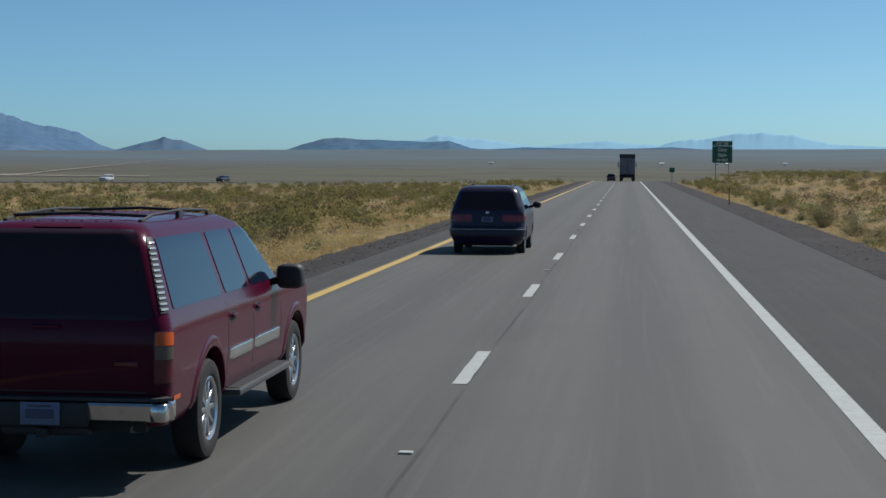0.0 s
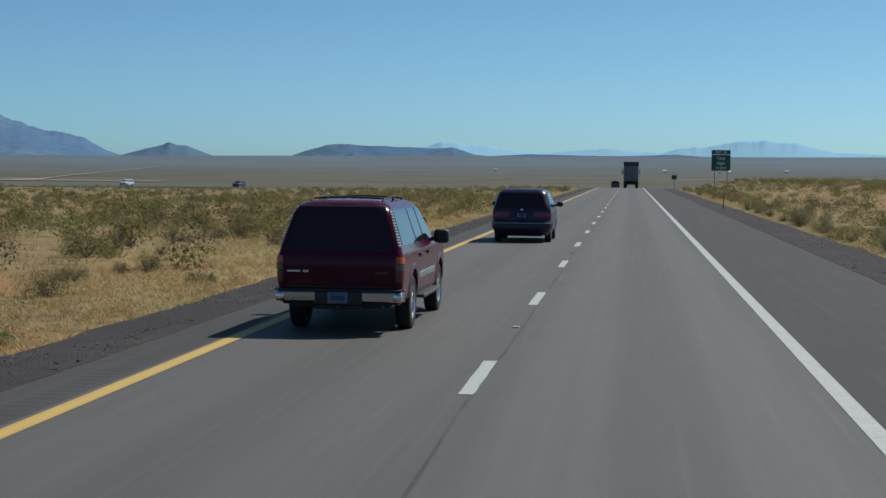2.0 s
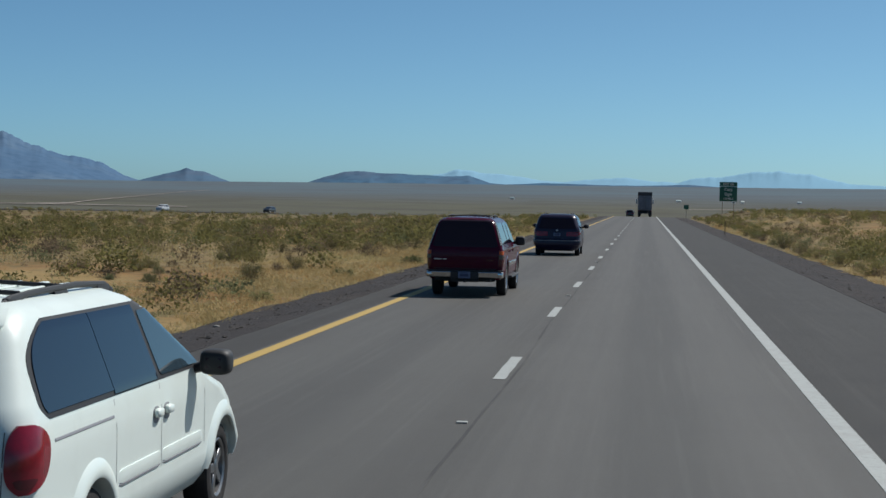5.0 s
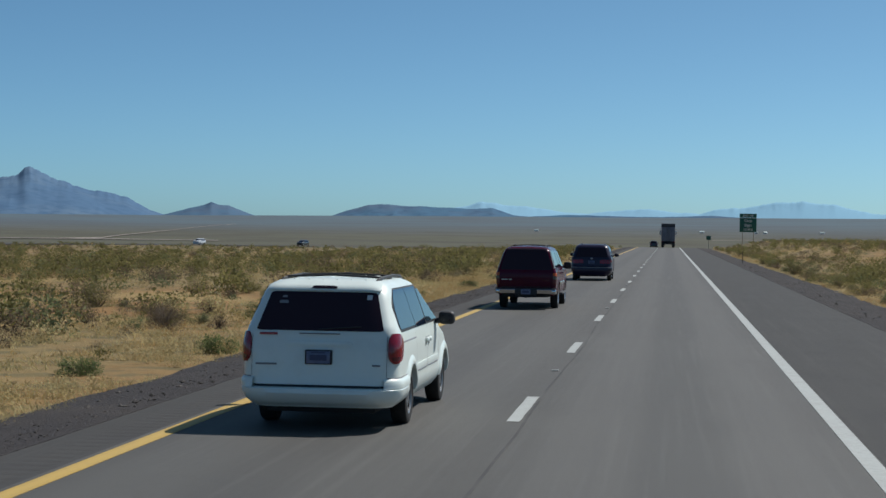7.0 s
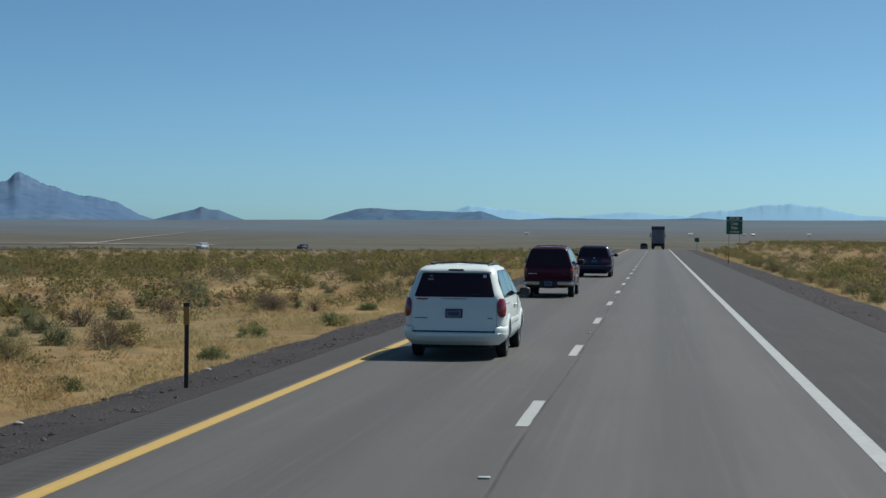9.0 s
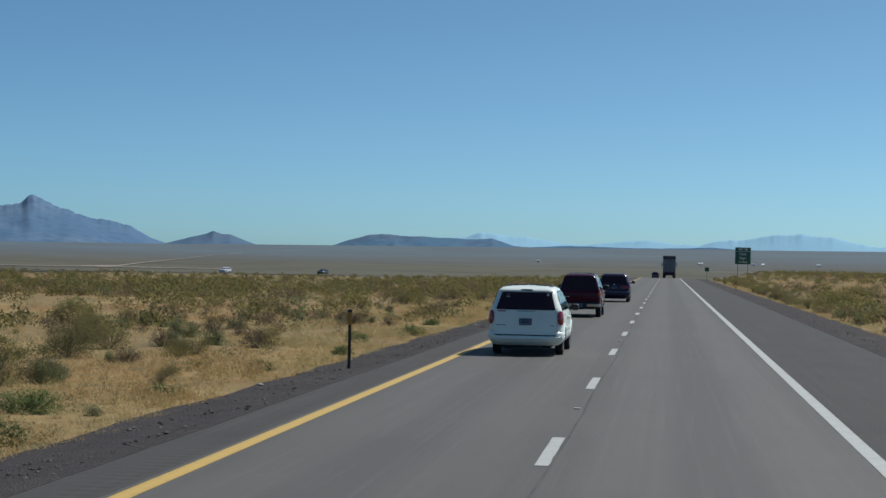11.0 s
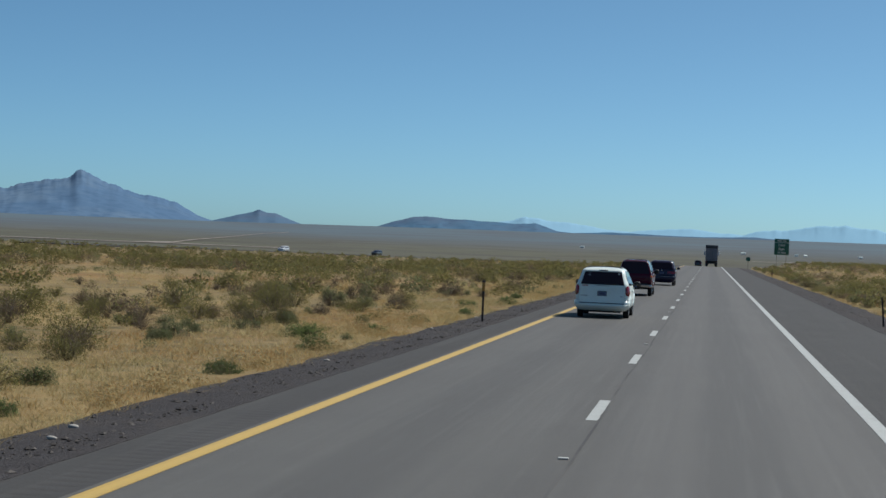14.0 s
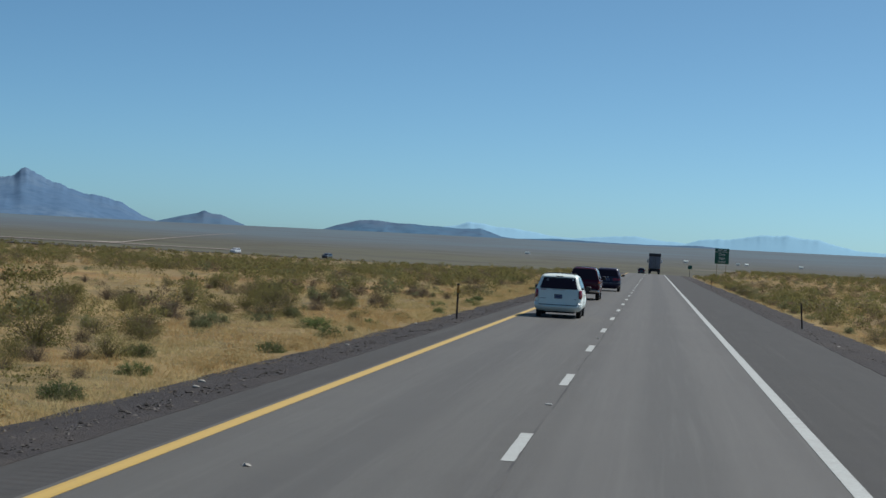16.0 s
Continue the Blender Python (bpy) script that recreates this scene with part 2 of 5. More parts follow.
BLACK = mat("black plastic", (0.022, 0.022, 0.024), 0.6)
DARK_TRIM = mat("dark grey trim", (0.06, 0.06, 0.062), 0.55)
GREY_TRIM = mat("grey trim", (0.22, 0.22, 0.23), 0.5)
UNDER = mat("dark underbody", (0.022, 0.021, 0.02), 0.95)
RED_LENS = mat("red lamp lens", (0.24, 0.004, 0.018), 0.18, vary=((5, (0.15, 0.003, 0.012), 0.45, 0.65),), coat=0.3)
DARK_LENS = mat("dark red lamp lens", (0.085, 0.002, 0.01), 0.25, coat=0.4)
AMBER_LENS = mat("amber lamp lens", (0.55, 0.085, 0.004), 0.3, coat=0.1, spec=0.3)
CLEAR_LENS = mat("clear grey lamp lens", (0.10, 0.085, 0.072), 0.25, coat=0.2)
PLATE = mat("blue grey licence plate", (0.12, 0.15, 0.25), 0.5, vary=((18, (0.2, 0.22, 0.3), 0.5, 0.7),))
PLATE_BAR = mat("dark plate bar", (0.05, 0.06, 0.12), 0.5)
BADGE = mat("silver badge", (0.6, 0.6, 0.6), 0.3, metal=0.7)
STICKER = mat("pale sticker", (0.6, 0.6, 0.6), 0.6)
RED_STICKER = mat("red sticker", (0.35, 0.06, 0.07), 0.6)
SIGN_GREEN = mat("green sign sheeting", (0.012, 0.105, 0.07), 0.5, vary=((1.5, (0.02, 0.13, 0.09), 0.45, 0.7),))
SIGN_WHITE = mat("white sign legend", (0.62, 0.66, 0.62), 0.5)
STEEL = mat("weathered steel post", (0.16, 0.15, 0.14), 0.6, metal=0.4, vary=((6, (0.1, 0.09, 0.08), 0.45, 0.7),))
POST_TAN = mat("weathered tan post", (0.20, 0.15, 0.095), 0.85, vary=((6, (0.14, 0.11, 0.075), 0.45, 0.7),))
POST_BROWN = mat("dark brown steel post", (0.045, 0.035, 0.032), 0.7, vary=((8, (0.09, 0.06, 0.045), 0.5, 0.7),))
AMBER_REFLECTOR = mat("amber reflector", (0.4, 0.2, 0.03), 0.4)
TRAILER = mat("grey trailer door", (0.2, 0.195, 0.215), 0.5, vary=((2, (0.12, 0.117, 0.14), 0.45, 0.7),))
TRAILER_DARK = mat("dark trailer header", (0.03, 0.03, 0.04), 0.5)


# ---- mesh helpers ----
def link(name, me, parent=None, label=""):
    ob = new(name, me)
    ob.parent = parent
    if label:
        tagged(ob, label)
    return ob


def part(name, bm, material, parent, label="", smooth=40):
    """Links a bmesh as one mesh object under a thing or a part."""
    bmesh.ops.recalc_face_normals(bm, faces=bm.faces)
    me = bpy.data.meshes.new(name)
    bm.to_mesh(me)
    bm.free()
    me.materials.append(material)
    if smooth:
        me.shade_smooth()
        me.set_sharp_from_angle(angle=radians(smooth))
    return link(name, me, parent, label)


def empty(name, m, label, category, group=""):
    ob = new(name)
    ob.matrix_world = m
    return tagged(ob, label, category, group)


def box(x0, x1, y0, y1, z0, z1, bevel=0.0, seg=2, bm=None):
    bm = bm or bmesh.new()
    r = bmesh.ops.create_cube(bm, size=1)
    bmesh.ops.transform(bm, matrix=Matrix.LocRotScale(((x0 + x1) / 2, (y0 + y1) / 2, (z0 + z1) / 2), None, (x1 - x0, y1 - y0, z1 - z0)), verts=r["verts"])
    if bevel:
        bmesh.ops.bevel(bm, geom=list(dict.fromkeys(e for v in r["verts"] for e in v.link_edges)), offset=bevel, segments=seg, affect='EDGES', profile=0.6)
    return bm


def grid_bm(rows, close_u=False, close_v=False):
    """A bmesh from rows of points."""
    bm = bmesh.new()
    vs = [[bm.verts.new(p) for p in r] for r in rows]
    nr, nc = len(vs), len(vs[0])
    for i in range(nr if close_v else nr - 1):
        for j in range(nc if close_u else nc - 1):
            q = [vs[i][j], vs[i][(j + 1) % nc], vs[(i + 1) % nr][(j + 1) % nc], vs[(i + 1) % nr][j]]
            if len({tuple(round(c, 5) for c in v.co) for v in q}) >= 3:
                bm.faces.new(q)
    return bm


def lathe_x(profile, n=36):
    """Turns (x, radius) points round the x axis."""
    return grid_bm([[(x, r * math.cos(2 * math.pi * k / n), r * math.sin(2 * math.pi * k / n)) for x, r in profile] for k in range(n)], close_v=True)


def tube(points, r, n=8, flat=1.0):
    """A round or flattened bar along points."""
    rows = []
    for i, p in enumerate(points):
        p = Vector(p)
        d = (Vector(points[min(i + 1, len(points) - 1)]) - Vector(points[max(i - 1, 0)])).normalized()
        side = d.cross(Vector((0, 0, 1)))
        side = side.normalized() if side.length > 1e-4 else Vector((1, 0, 0))
        up = side.cross(d).normalized()
        rr = r
        rows.append([tuple(p + side * rr * math.cos(2 * math.pi * k / n) + up * rr * flat * math.sin(2 * math.pi * k / n)) for k in range(n)])
    bm = grid_bm(rows, close_u=True)
    bm.verts.ensure_lookup_table()
    for base in (0, len(bm.verts) - n):
        bm.faces.new([bm.verts[base + k] for k in range(n)])
    return bm


def blob(cx, cy, cz, sx, sy, sz, e=0.5, n=14):
    """A superellipsoid: a rounded box."""
    f = lambda w, p: math.copysign(abs(w) ** p, w)
    rows = []
    for i in range(n + 1):
        a = -math.pi / 2 + math.pi * i / n
        rows.append([(cx + sx * f(math.cos(a), e) * f(math.cos(b), e), cy + sy * f(math.cos(a), e) * f(math.sin(b), e), cz + sz * f(math.sin(a), e)) for b in (2 * math.pi * k / (2 * n) for k in range(2 * n))])
    bm = grid_bm(rows, close_u=True)
    bmesh.ops.remove_doubles(bm, verts=bm.verts, dist=1e-4)
    return bm


# ---- vehicle shells: horizontal outlines stacked from sill to roof ----
class Shell:
    """levels: rows of height, half width, rear, front, rear corner radius, front corner radius. y runs from the rear bumper forwards."""

    def __init__(self, levels, arches, arch_r, axle_z):
        self.lv = np.array(levels, float)
        self.arches, self.arch_r, self.axle_z = arches, arch_r, axle_z

    def at(self, z):
        return [float(np.interp(z, self.lv[:, 0], self.lv[:, k])) for k in range(1, 6)]

    def arch(self, y):
        for c in self.arches:
            if abs(y - c) < self.arch_r:
                return self.axle_z + math.sqrt(self.arch_r ** 2 - (y - c) ** 2)
        return 0.0

    def outline(self, z, ns=120):
        w, yr, yf, rr, rf = self.at(z)
        pts = [(x, yr) for x in np.linspace(0, w - rr, 7)[:-1]]
        pts += [(w - rr + rr * math.sin(a), yr + rr * (1 - math.cos(a))) for a in np.linspace(0, math.pi / 2, 8)[:-1]]
        pts += [(w, y) for y in np.linspace(yr + rr, yf - rf, ns)[:-1]]
        pts += [(w - rf + rf * math.cos(a), yf - rf + rf * math.sin(a)) for a in np.linspace(0, math.pi / 2, 8)[:-1]]
        pts += [(x, yf) for x in np.linspace(w - rf, 0, 6)]
        return pts

    def body(self):
        zs = []
        for a, b in zip(self.lv[:-1, 0], self.lv[1:, 0]):
            zs += list(np.linspace(a, b, max(2, int((b - a) / 0.06) + 1))[:-1])
        zs.append(self.lv[-1, 0])
        rows = []
        for zz in zs:
            half = [(x, y, max(zz, self.arch(y) if x > 0.5 else 0)) for x, y in self.outline(zz)]
            rows.append(half + [(-x, y, q) for x, y, q in half[-2:0:-1]])
        bm = grid_bm(rows, close_u=True)
        bm.verts.ensure_lookup_table()
        n = len(rows[0])
        bm.faces.new([bm.verts[len(bm.verts) - n + k] for k in range(n)])
        bmesh.ops.remove_doubles(bm, verts=bm.verts, dist=1e-4)
        return bm

    def rear(self, s, z, off):
        w, yr, yf, rr, rf = self.at(z)
        t, g = abs(s) - (w - rr), math.copysign(1, s)
        if t <= 0:
            return (s, yr - off, z)
        if t <= rr * math.pi / 2:
            a = t / rr
            return (g * (w - rr + (rr + off) * math.sin(a)), yr + rr - (rr + off) * math.cos(a), z)
        return (g * (w + off), yr + rr + t - rr * math.pi / 2, z)

    def side(self, y, z, off, g=1):
        w, yr, yf, rr, rf = self.at(z)
        x = w
        if y < yr + rr:
            x = w - rr + math.sqrt(max(0, rr ** 2 - (rr - (y - yr)) ** 2))
        if y > yf - rf:
            x = w - rf + math.sqrt(max(0, rf ** 2 - (rf - (yf - y)) ** 2))
        return (g * (x + off), y, z)

    def front(self, s, z, off):
        w, yr, yf, rr, rf = self.at(z)
        t, g = abs(s) - (w - rf), math.copysign(1, s)
        if t <= 0:
            return (s, yf + off, z)
        a = min(t / rf, math.pi / 2)
        return (g * (w - rf + (rf + off) * math.sin(a)), yf - rf + (rf + off) * math.cos(a), z)

    def patch(self, where, corners, off=0.006, r=0.15, nu=14, nv=12, sink=0.02, g=1):
        """A raised panel on the shell between four (along, height) corners: lower start, lower end, upper end, upper start."""
        fn = {'rear': self.rear, 'front': self.front, 'side': lambda a, z, o: self.side(a, z, o, g)}[where]
        (a0, z0), (a1, z1), (a2, z2), (a3, z3) = corners

        def ext(v):
            q = abs(v) - (1 - r)
            return 1.0 if q <= 0 else 1 - r + r * math.sqrt(max(0, 1 - (q / r) ** 2))
        vs = sorted({*np.linspace(-1, 1, nv), *(sg * (1 - r + r * math.sin(k * math.pi / 10)) for k in range(6) for sg in (-1, 1))})

        def pt(u, v, o):
            p, q = (u + 1) / 2, (v + 1) / 2
            a = (a0 * (1 - p) + a1 * p) * (1 - q) + (a3 * (1 - p) + a2 * p) * q
            zz = (z0 * (1 - p) + z1 * p) * (1 - q) + (z3 * (1 - p) + z2 * p) * q
            return fn(a, zz, o)
        rows = []
        for v in vs:
            us = [u * ext(v) for u in np.linspace(-1, 1, nu)]
            rows.append([pt(us[0], v, -sink)] + [pt(u, v, off) for u in us] + [pt(us[-1], v, -sink)])
        rows.insert(0, [(p[0], p[1], p[2]) for p in [pt(u * ext(-1), -1, -sink) for u in np.linspace(-1, 1, nu + 2)]])
        rows.append([pt(u * ext(1), 1, -sink) for u in np.linspace(-1, 1, nu + 2)])
        return grid_bm(rows)

    def panel(self, where, zs, start, end, off=0.006, sink=0.02, nu=14, g=1):
        """A raised panel whose two edges are free functions of the height."""
        fn = {'rear': self.rear, 'front': self.front, 'side': lambda a, z, o: self.side(a, z, o, g)}[where]
        rows = []
        for k, z in enumerate(zs):
            a, e = start(z), end(z)
            us = np.linspace(a, e, nu)
            low = [fn(u, z, -sink) for u in np.linspace(a, e, nu + 2)]
            if k == 0:
                rows.append(low)
            rows.append([fn(us[0], z, -sink)] + [fn(u, z, off) for u in us] + [fn(us[-1], z, -sink)])
            if k == len(zs) - 1:
                rows.append(low)
        return grid_bm(rows)

    def flare(self, c, r0, r1, out, g=1, n=28, a0=0.12):
        """A swelling round a wheel arch."""
        rows = []
        for a in np.linspace(a0, math.pi - a0, n):
            row = []
            for q, o in ((0.0, -0.05), (0.0, out * 0.75), (0.12, out), (0.4, out * 0.95), (0.7, out * 0.55), (0.9, out * 0.15), (1.0, -0.004)):
                r = r0 + (r1 - r0) * q
                y, z = c + r * math.cos(a), self.axle_z + r * math.sin(a)
                row.append(self.side(y, z, o, g))
            rows.append(row)
        return grid_bm(rows)

    def moulding(self, y0, y1, z0, z1, out, g=1, n=14):
        """A rubbing strip with rounded ends."""
        rows = []
        for q in np.linspace(0, 1, n):
            y = y0 + (y1 - y0) * q
            e = min(1.0, min(q, 1 - q) * (y1 - y0) / 0.05)
            m, hh = (z0 + z1) / 2, (z1 - z0) / 2 * (0.75 + 0.25 * e)
            rows.append([self.side(y, m + hh * v, (out * k * e if k > 0 else k), g) for v, k in ((-1, -0.004), (-0.96, 0.7), (-0.6, 1.0), (0.6, 1.0), (0.96, 0.7), (1, -0.004))])
        return grid_bm(rows)

    def strip(self, where, a0, a1, prof, n=30, g=1):
        """A moulding along the shell; prof: (height, how far it stands out) points."""
        fn = {'rear': self.rear, 'front': self.front, 'side': lambda a, z, o: self.side(a, z, o, g)}[where]
        rows = [[fn(a, z, o) for z, o in prof] for a in np.linspace(a0, a1, n)]
        bm = grid_bm(rows)
        return bm


def wheel(parent, name, x, y, r, w, side, rim_mat, spokes):
    """Tyre with rim, spokes and hub under a vehicle; side: 1 right, -1 left."""
    tw = w / 2
    prof = [(-tw * 0.8, r * 0.62), (-tw * 0.98, r * 0.7), (-tw, r * 0.85), (-tw * 0.9, r * 0.96), (-tw * 0.7, r), (tw * 0.7, r), (tw * 0.9, r * 0.96), (tw, r * 0.85), (tw * 0.98, r * 0.7), (tw * 0.8, r * 0.62), (0, r * 0.6), (-tw * 0.8, r * 0.62)]
    t = part("wheel", lathe_x(prof), RUBBER, parent, "black rubber tyre on a metal rim")
    t.name = name
    t.location = (x, y, r)
    k = side
    rim = [(k * tw * 0.86, r * 0.66), (k * tw * 0.92, r * 0.63), (k * tw * 0.8, r * 0.58), (k * tw * 0.1, r * 0.55), (k * tw * 0.05, r * 0.2), (k * tw * 0.05, 0.002)]
    part("rim", lathe_x(rim), rim_mat, t, "bright metal rim")
    for i in range(spokes):
        bm = box(-0.015, 0.015, -0.035 if spokes < 7 else -0.02, 0.035 if spokes < 7 else 0.02, r * 0.12, r * 0.6, 0.008, 1)
        bmesh.ops.transform(bm, matrix=pose(k * tw * 0.62, 0, 0) @ Matrix.Rotation(2 * math.pi * i / spokes + 0.3, 4, 'X'), verts=bm.verts)
        part("spoke", bm, rim_mat, t)
    part("hub", lathe_x([(k * tw * 0.05, r * 0.2), (k * tw * 0.75, r * 0.19), (k * tw * 0.82, r * 0.14), (k * tw * 0.84, 0.002)], 20), rim_mat, t)
    return t


def plate(parent, y, z, w=0.31, h=0.16):
    p = part("licence_plate", box(-w / 2, w / 2, y - 0.012, y + 0.01, z - h / 2, z + h / 2, 0.006), PLATE, parent, "blue-grey licence plate")
    part("plate_bar", box(-w * 0.36, w * 0.36, y - 0.017, y - 0.008, z - 0.035, z + 0.03, 0.003, 1), PLATE_BAR, p)
    part("plate_bar", box(-w * 0.3, w * 0.3, y - 0.017, y - 0.008, z + 0.048, z + 0.062, 0.002, 1), PLATE_BAR, p)
    return p


def mirrors(parent, S, y, z, m, sx=0.11, sz=0.1, e=0.78):
    for g in (1, -1):
        x = S.side(y, z - 0.1, 0)[0]
        mb = part("door_mirror", blob(g * (x + 0.16), y, z, sx, 0.10, sz, e), m, parent, "black door mirror housing")
        part("mirror_glass", box(g * (x + 0.16) - sx * 0.62, g * (x + 0.16) + sx * 0.62, y - 0.098, y - 0.06, z - sz * 0.6, z + sz * 0.6, 0.02), TINT, mb)
        part("mirror_arm", tube([(g * (x - 0.06), y + 0.03, z - 0.06), (g * (x + 0.04), y + 0.02, z - 0.04), (g * (x + 0.12), y, z - 0.02)], 0.035, 8), m, mb)


def underbody(parent, y0, y1, w, z0, z1):
    part("underbody", box(-w, w, y0, y1, z0, z1, 0.04), UNDER, parent, "dark underbody and wheel wells")


def finish_front(parent, S, z_hood, glass0, glass1):
    """Windscreen, headlights and grille."""
    w0, w1 = S.at(glass0)[0] - 0.1, S.at(glass1)[0] - 0.08
    part("windscreen", S.patch('front', [(-w0, glass0), (w0, glass0), (w1, glass1), (-w1, glass1)], r=0.1), SIDE_GLASS, parent, "windscreen")
    for g in (1, -1):
        part("headlight", S.patch('front', [(g * 0.55, z_hood - 0.28), (g * 0.95, z_hood - 0.26), (g * 0.95, z_hood - 0.1), (g * 0.55, z_hood - 0.12)], r=0.3, off=0.012), CLEAR_LENS, parent, "clear headlight")
    part("grille", S.patch('front', [(-0.45, z_hood - 0.3), (0.45, z_hood - 0.3), (0.45, z_hood - 0.1), (-0.45, z_hood - 0.1)], r=0.2, off=0.012), BLACK, parent, "black grille")


# ---- ground, road ----
GY = -40.0


def ease(q):
    q = max(0.0, min(1.0, q))
    return q * q * (3 - 2 * q)


def terrain(x, y):
    r = math.hypot(x, y - GY)
    base = float(np.interp(r, [0, 320, 400, 520, 680, 900, 1600, 3300, 3500, 4900], [0, 0, -0.8, -2.6, -2.8, -0.3, 9.0, 32.5, 33, 20]))
    # the land beside the road falls away on one hand and rises on the other
    side = ease((y + 10) / 170) * (1 - ease((r - 330) / 250))
    if x > 10.2:
        base += 1.55 * ease((x - 10.2) / 9) * side
    elif x < -9:
        base -= 0.75 * ease((-x - 9) / 40) * side
    if r > 700:
        base += 2.5 * noise.noise((x / 500, y / 500, 0.3)) * min(1, (r - 700) / 1500)
        # the valley floor rises a little towards one side
        az = max(-16.0, min(9.0, math.degrees(math.atan2(x, y - GY)))) if y > GY else 0.0
        base += (0.55 * az + 2.6) * max(0.0, min(1.0, (r - 900) / 2400))
    return base


def ground():
    radii = [0, 8, 16, 30, 45, 60, 80, 100, 125, 150, 180, 210, 240, 270, 300, 330, 360, 400, 440, 480, 520, 580, 640, 700, 780, 860, 950, 1050, 1200, 1400, 1600, 1900, 2200, 2500, 2800, 3050, 3300, 3500, 4000, 4900]
    # finer ahead of the road than behind
    turns = [radians(-22 + 0.25 * k) for k in range(176)] + [radians(22 + 3 * k) for k in range(106)]
    rows = []
    for r in radii:
        row = []
        for a in turns:
            x, y = r * math.sin(a), GY + r * math.cos(a)
            u = 0.0
            if abs(x) > 9:
                u = 0.16 * noise.noise((x / 9, y / 9, 1.7)) * min(1, (abs(x) - 9) / 6)
            row.append((x, y, terrain(x, y) - 0.16 + u))
        rows.append(row)
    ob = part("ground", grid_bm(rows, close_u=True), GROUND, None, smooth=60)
    tagged(ob, "tan desert ground with dry patches, grey sage and painted haze in the distance", "ground", kind="structure")


def ribbon(name, xa, xb, y0, y1, material, label, category, dz=0.0, thick=0.3, step=6.0, wob=None, parent=None, kind="structure", cols=2):
    """A lengthwise strip that follows the ground; xa and xb may be functions of y."""
    ys = np.linspace(y0, y1, max(2, int((y1 - y0) / step) + 1))
    rows = []
    for y in ys:
        a = xa(y) if callable(xa) else xa
        b = xb(y) if callable(xb) else xb
        zz = terrain((a + b) / 2 if abs(a + b) > 40 else 0, y) + dz
        row = [(a, y, zz - thick)]
        for q in np.linspace(0, 1, cols):
            x = a + (b - a) * q
            row.append((x, y, zz + (wob(x, y) if wob else 0)))
        row.append((b, y, zz - thick))
        rows.append(row)
    ob = part(name, grid_bm(rows), material, parent, smooth=30)
    return tagged(ob, label, category, kind=kind)


ROAD0, ROAD1 = -260.0, 620.0
ground()
road = ribbon("road", -3.78, 3.91, ROAD0, ROAD1, ASPHALT, "grey asphalt carriageway of two lanes with worn wheel tracks", "road")


def grooved_shoulder():
    """The narrow shoulder with shallow rumble grooves cut into it."""
    ys = [ROAD0]
    for k in range(700):
        y = -90 + 0.3 * k
        ys += [y, y + 0.02, y + 0.10, y + 0.12]
    ys += list(np.linspace(126, ROAD1, 80))
    rows = []
    for n, y in enumerate(ys):
        low = 0.0035 if -90 <= y < 121 and (n - 1) % 4 in (1, 2) else 0.0
        zz = terrain(0, y) - 0.002
        rows.append([(-4.66, y, zz - 0.3), (-4.66, y, zz), (-4.26, y, zz), (-4.22, y, zz - low), (-3.90, y, zz - low), (-3.86, y, zz), (-3.785, y, zz), (-3.785, y, zz - 0.3)])
    ob = part("shoulder_left", grid_bm(rows), SHOULDER, None, smooth=30)
    tagged(ob, "narrow dark asphalt shoulder with faint rumble grooves beside the yellow line", "shoulder", kind="structure")


grooved_shoulder()
ribbon("shoulder_right", 3.915, 6.98, ROAD0, ROAD1, SHOULDER, "wide dark asphalt shoulder beside the white line", "shoulder", dz=-0.002)
ribbon("gravel_left", lambda y: -6.15 + 0.3 * noise.noise((0, y / 5, 4)) + 0.15 * noise.noise((0, y / 1.3, 9)), lambda y: -4.58 + 0.05 * noise.noise((3, y / 1.5, 4)), ROAD0, 360, GRAVEL, "dark loose gravel verge sloping to the grass", "gravel verge", dz=0.004, step=0.8, cols=10,
       wob=lambda x, y: -0.085 * max(0, (-4.75 - x)) + 0.03 * noise.noise((x * 2, y / 2, 2)) * min(1, max(0, -4.58 - x) * 4))
ribbon("gravel_right", lambda y: 6.92 + 0.06 * noise.noise((3, y / 1.5, 7)), lambda y: 9.25 + 0.35 * noise.noise((0, y / 5, 8)) + 0.15 * noise.noise((0, y / 1.3, 3)), ROAD0, 360, GRAVEL, "dark loose gravel verge beside the wide shoulder", "gravel verge", dz=0.004, step=0.8, cols=10,
       wob=lambda x, y: -0.075 * max(0, (x - 7.1)) + 0.03 * noise.noise((x * 2, y / 2, 5)) * min(1, max(0, x - 6.98) * 4))
ribbon("yellow_line", -3.705, -3.505, ROAD0, ROAD1, YELLOW_LINE, "solid yellow edge line, slightly worn", "road marking", dz=0.005, thick=0.004)
ribbon("white_line", 3.69, 3.89, ROAD0, ROAD1, WHITE_LINE, "solid white edge line, slightly worn", "road marking", dz=0.005, thick=0.004)
ribbon("tar_joint", lambda y: 0.085 + 0.16 * noise.noise((y / 14, 0, 1)) + 0.02 * noise.noise((y / 1.6, 0, 4)), lambda y: 0.12 + 0.16 * noise.noise((y / 14, 0, 1)) + 0.02 * noise.noise((y / 1.6, 0, 4)), ROAD0, ROAD1, JOINT, "dark lengthwise tar joint between the two lanes", "joint", dz=0.003, thick=0.002, step=2)

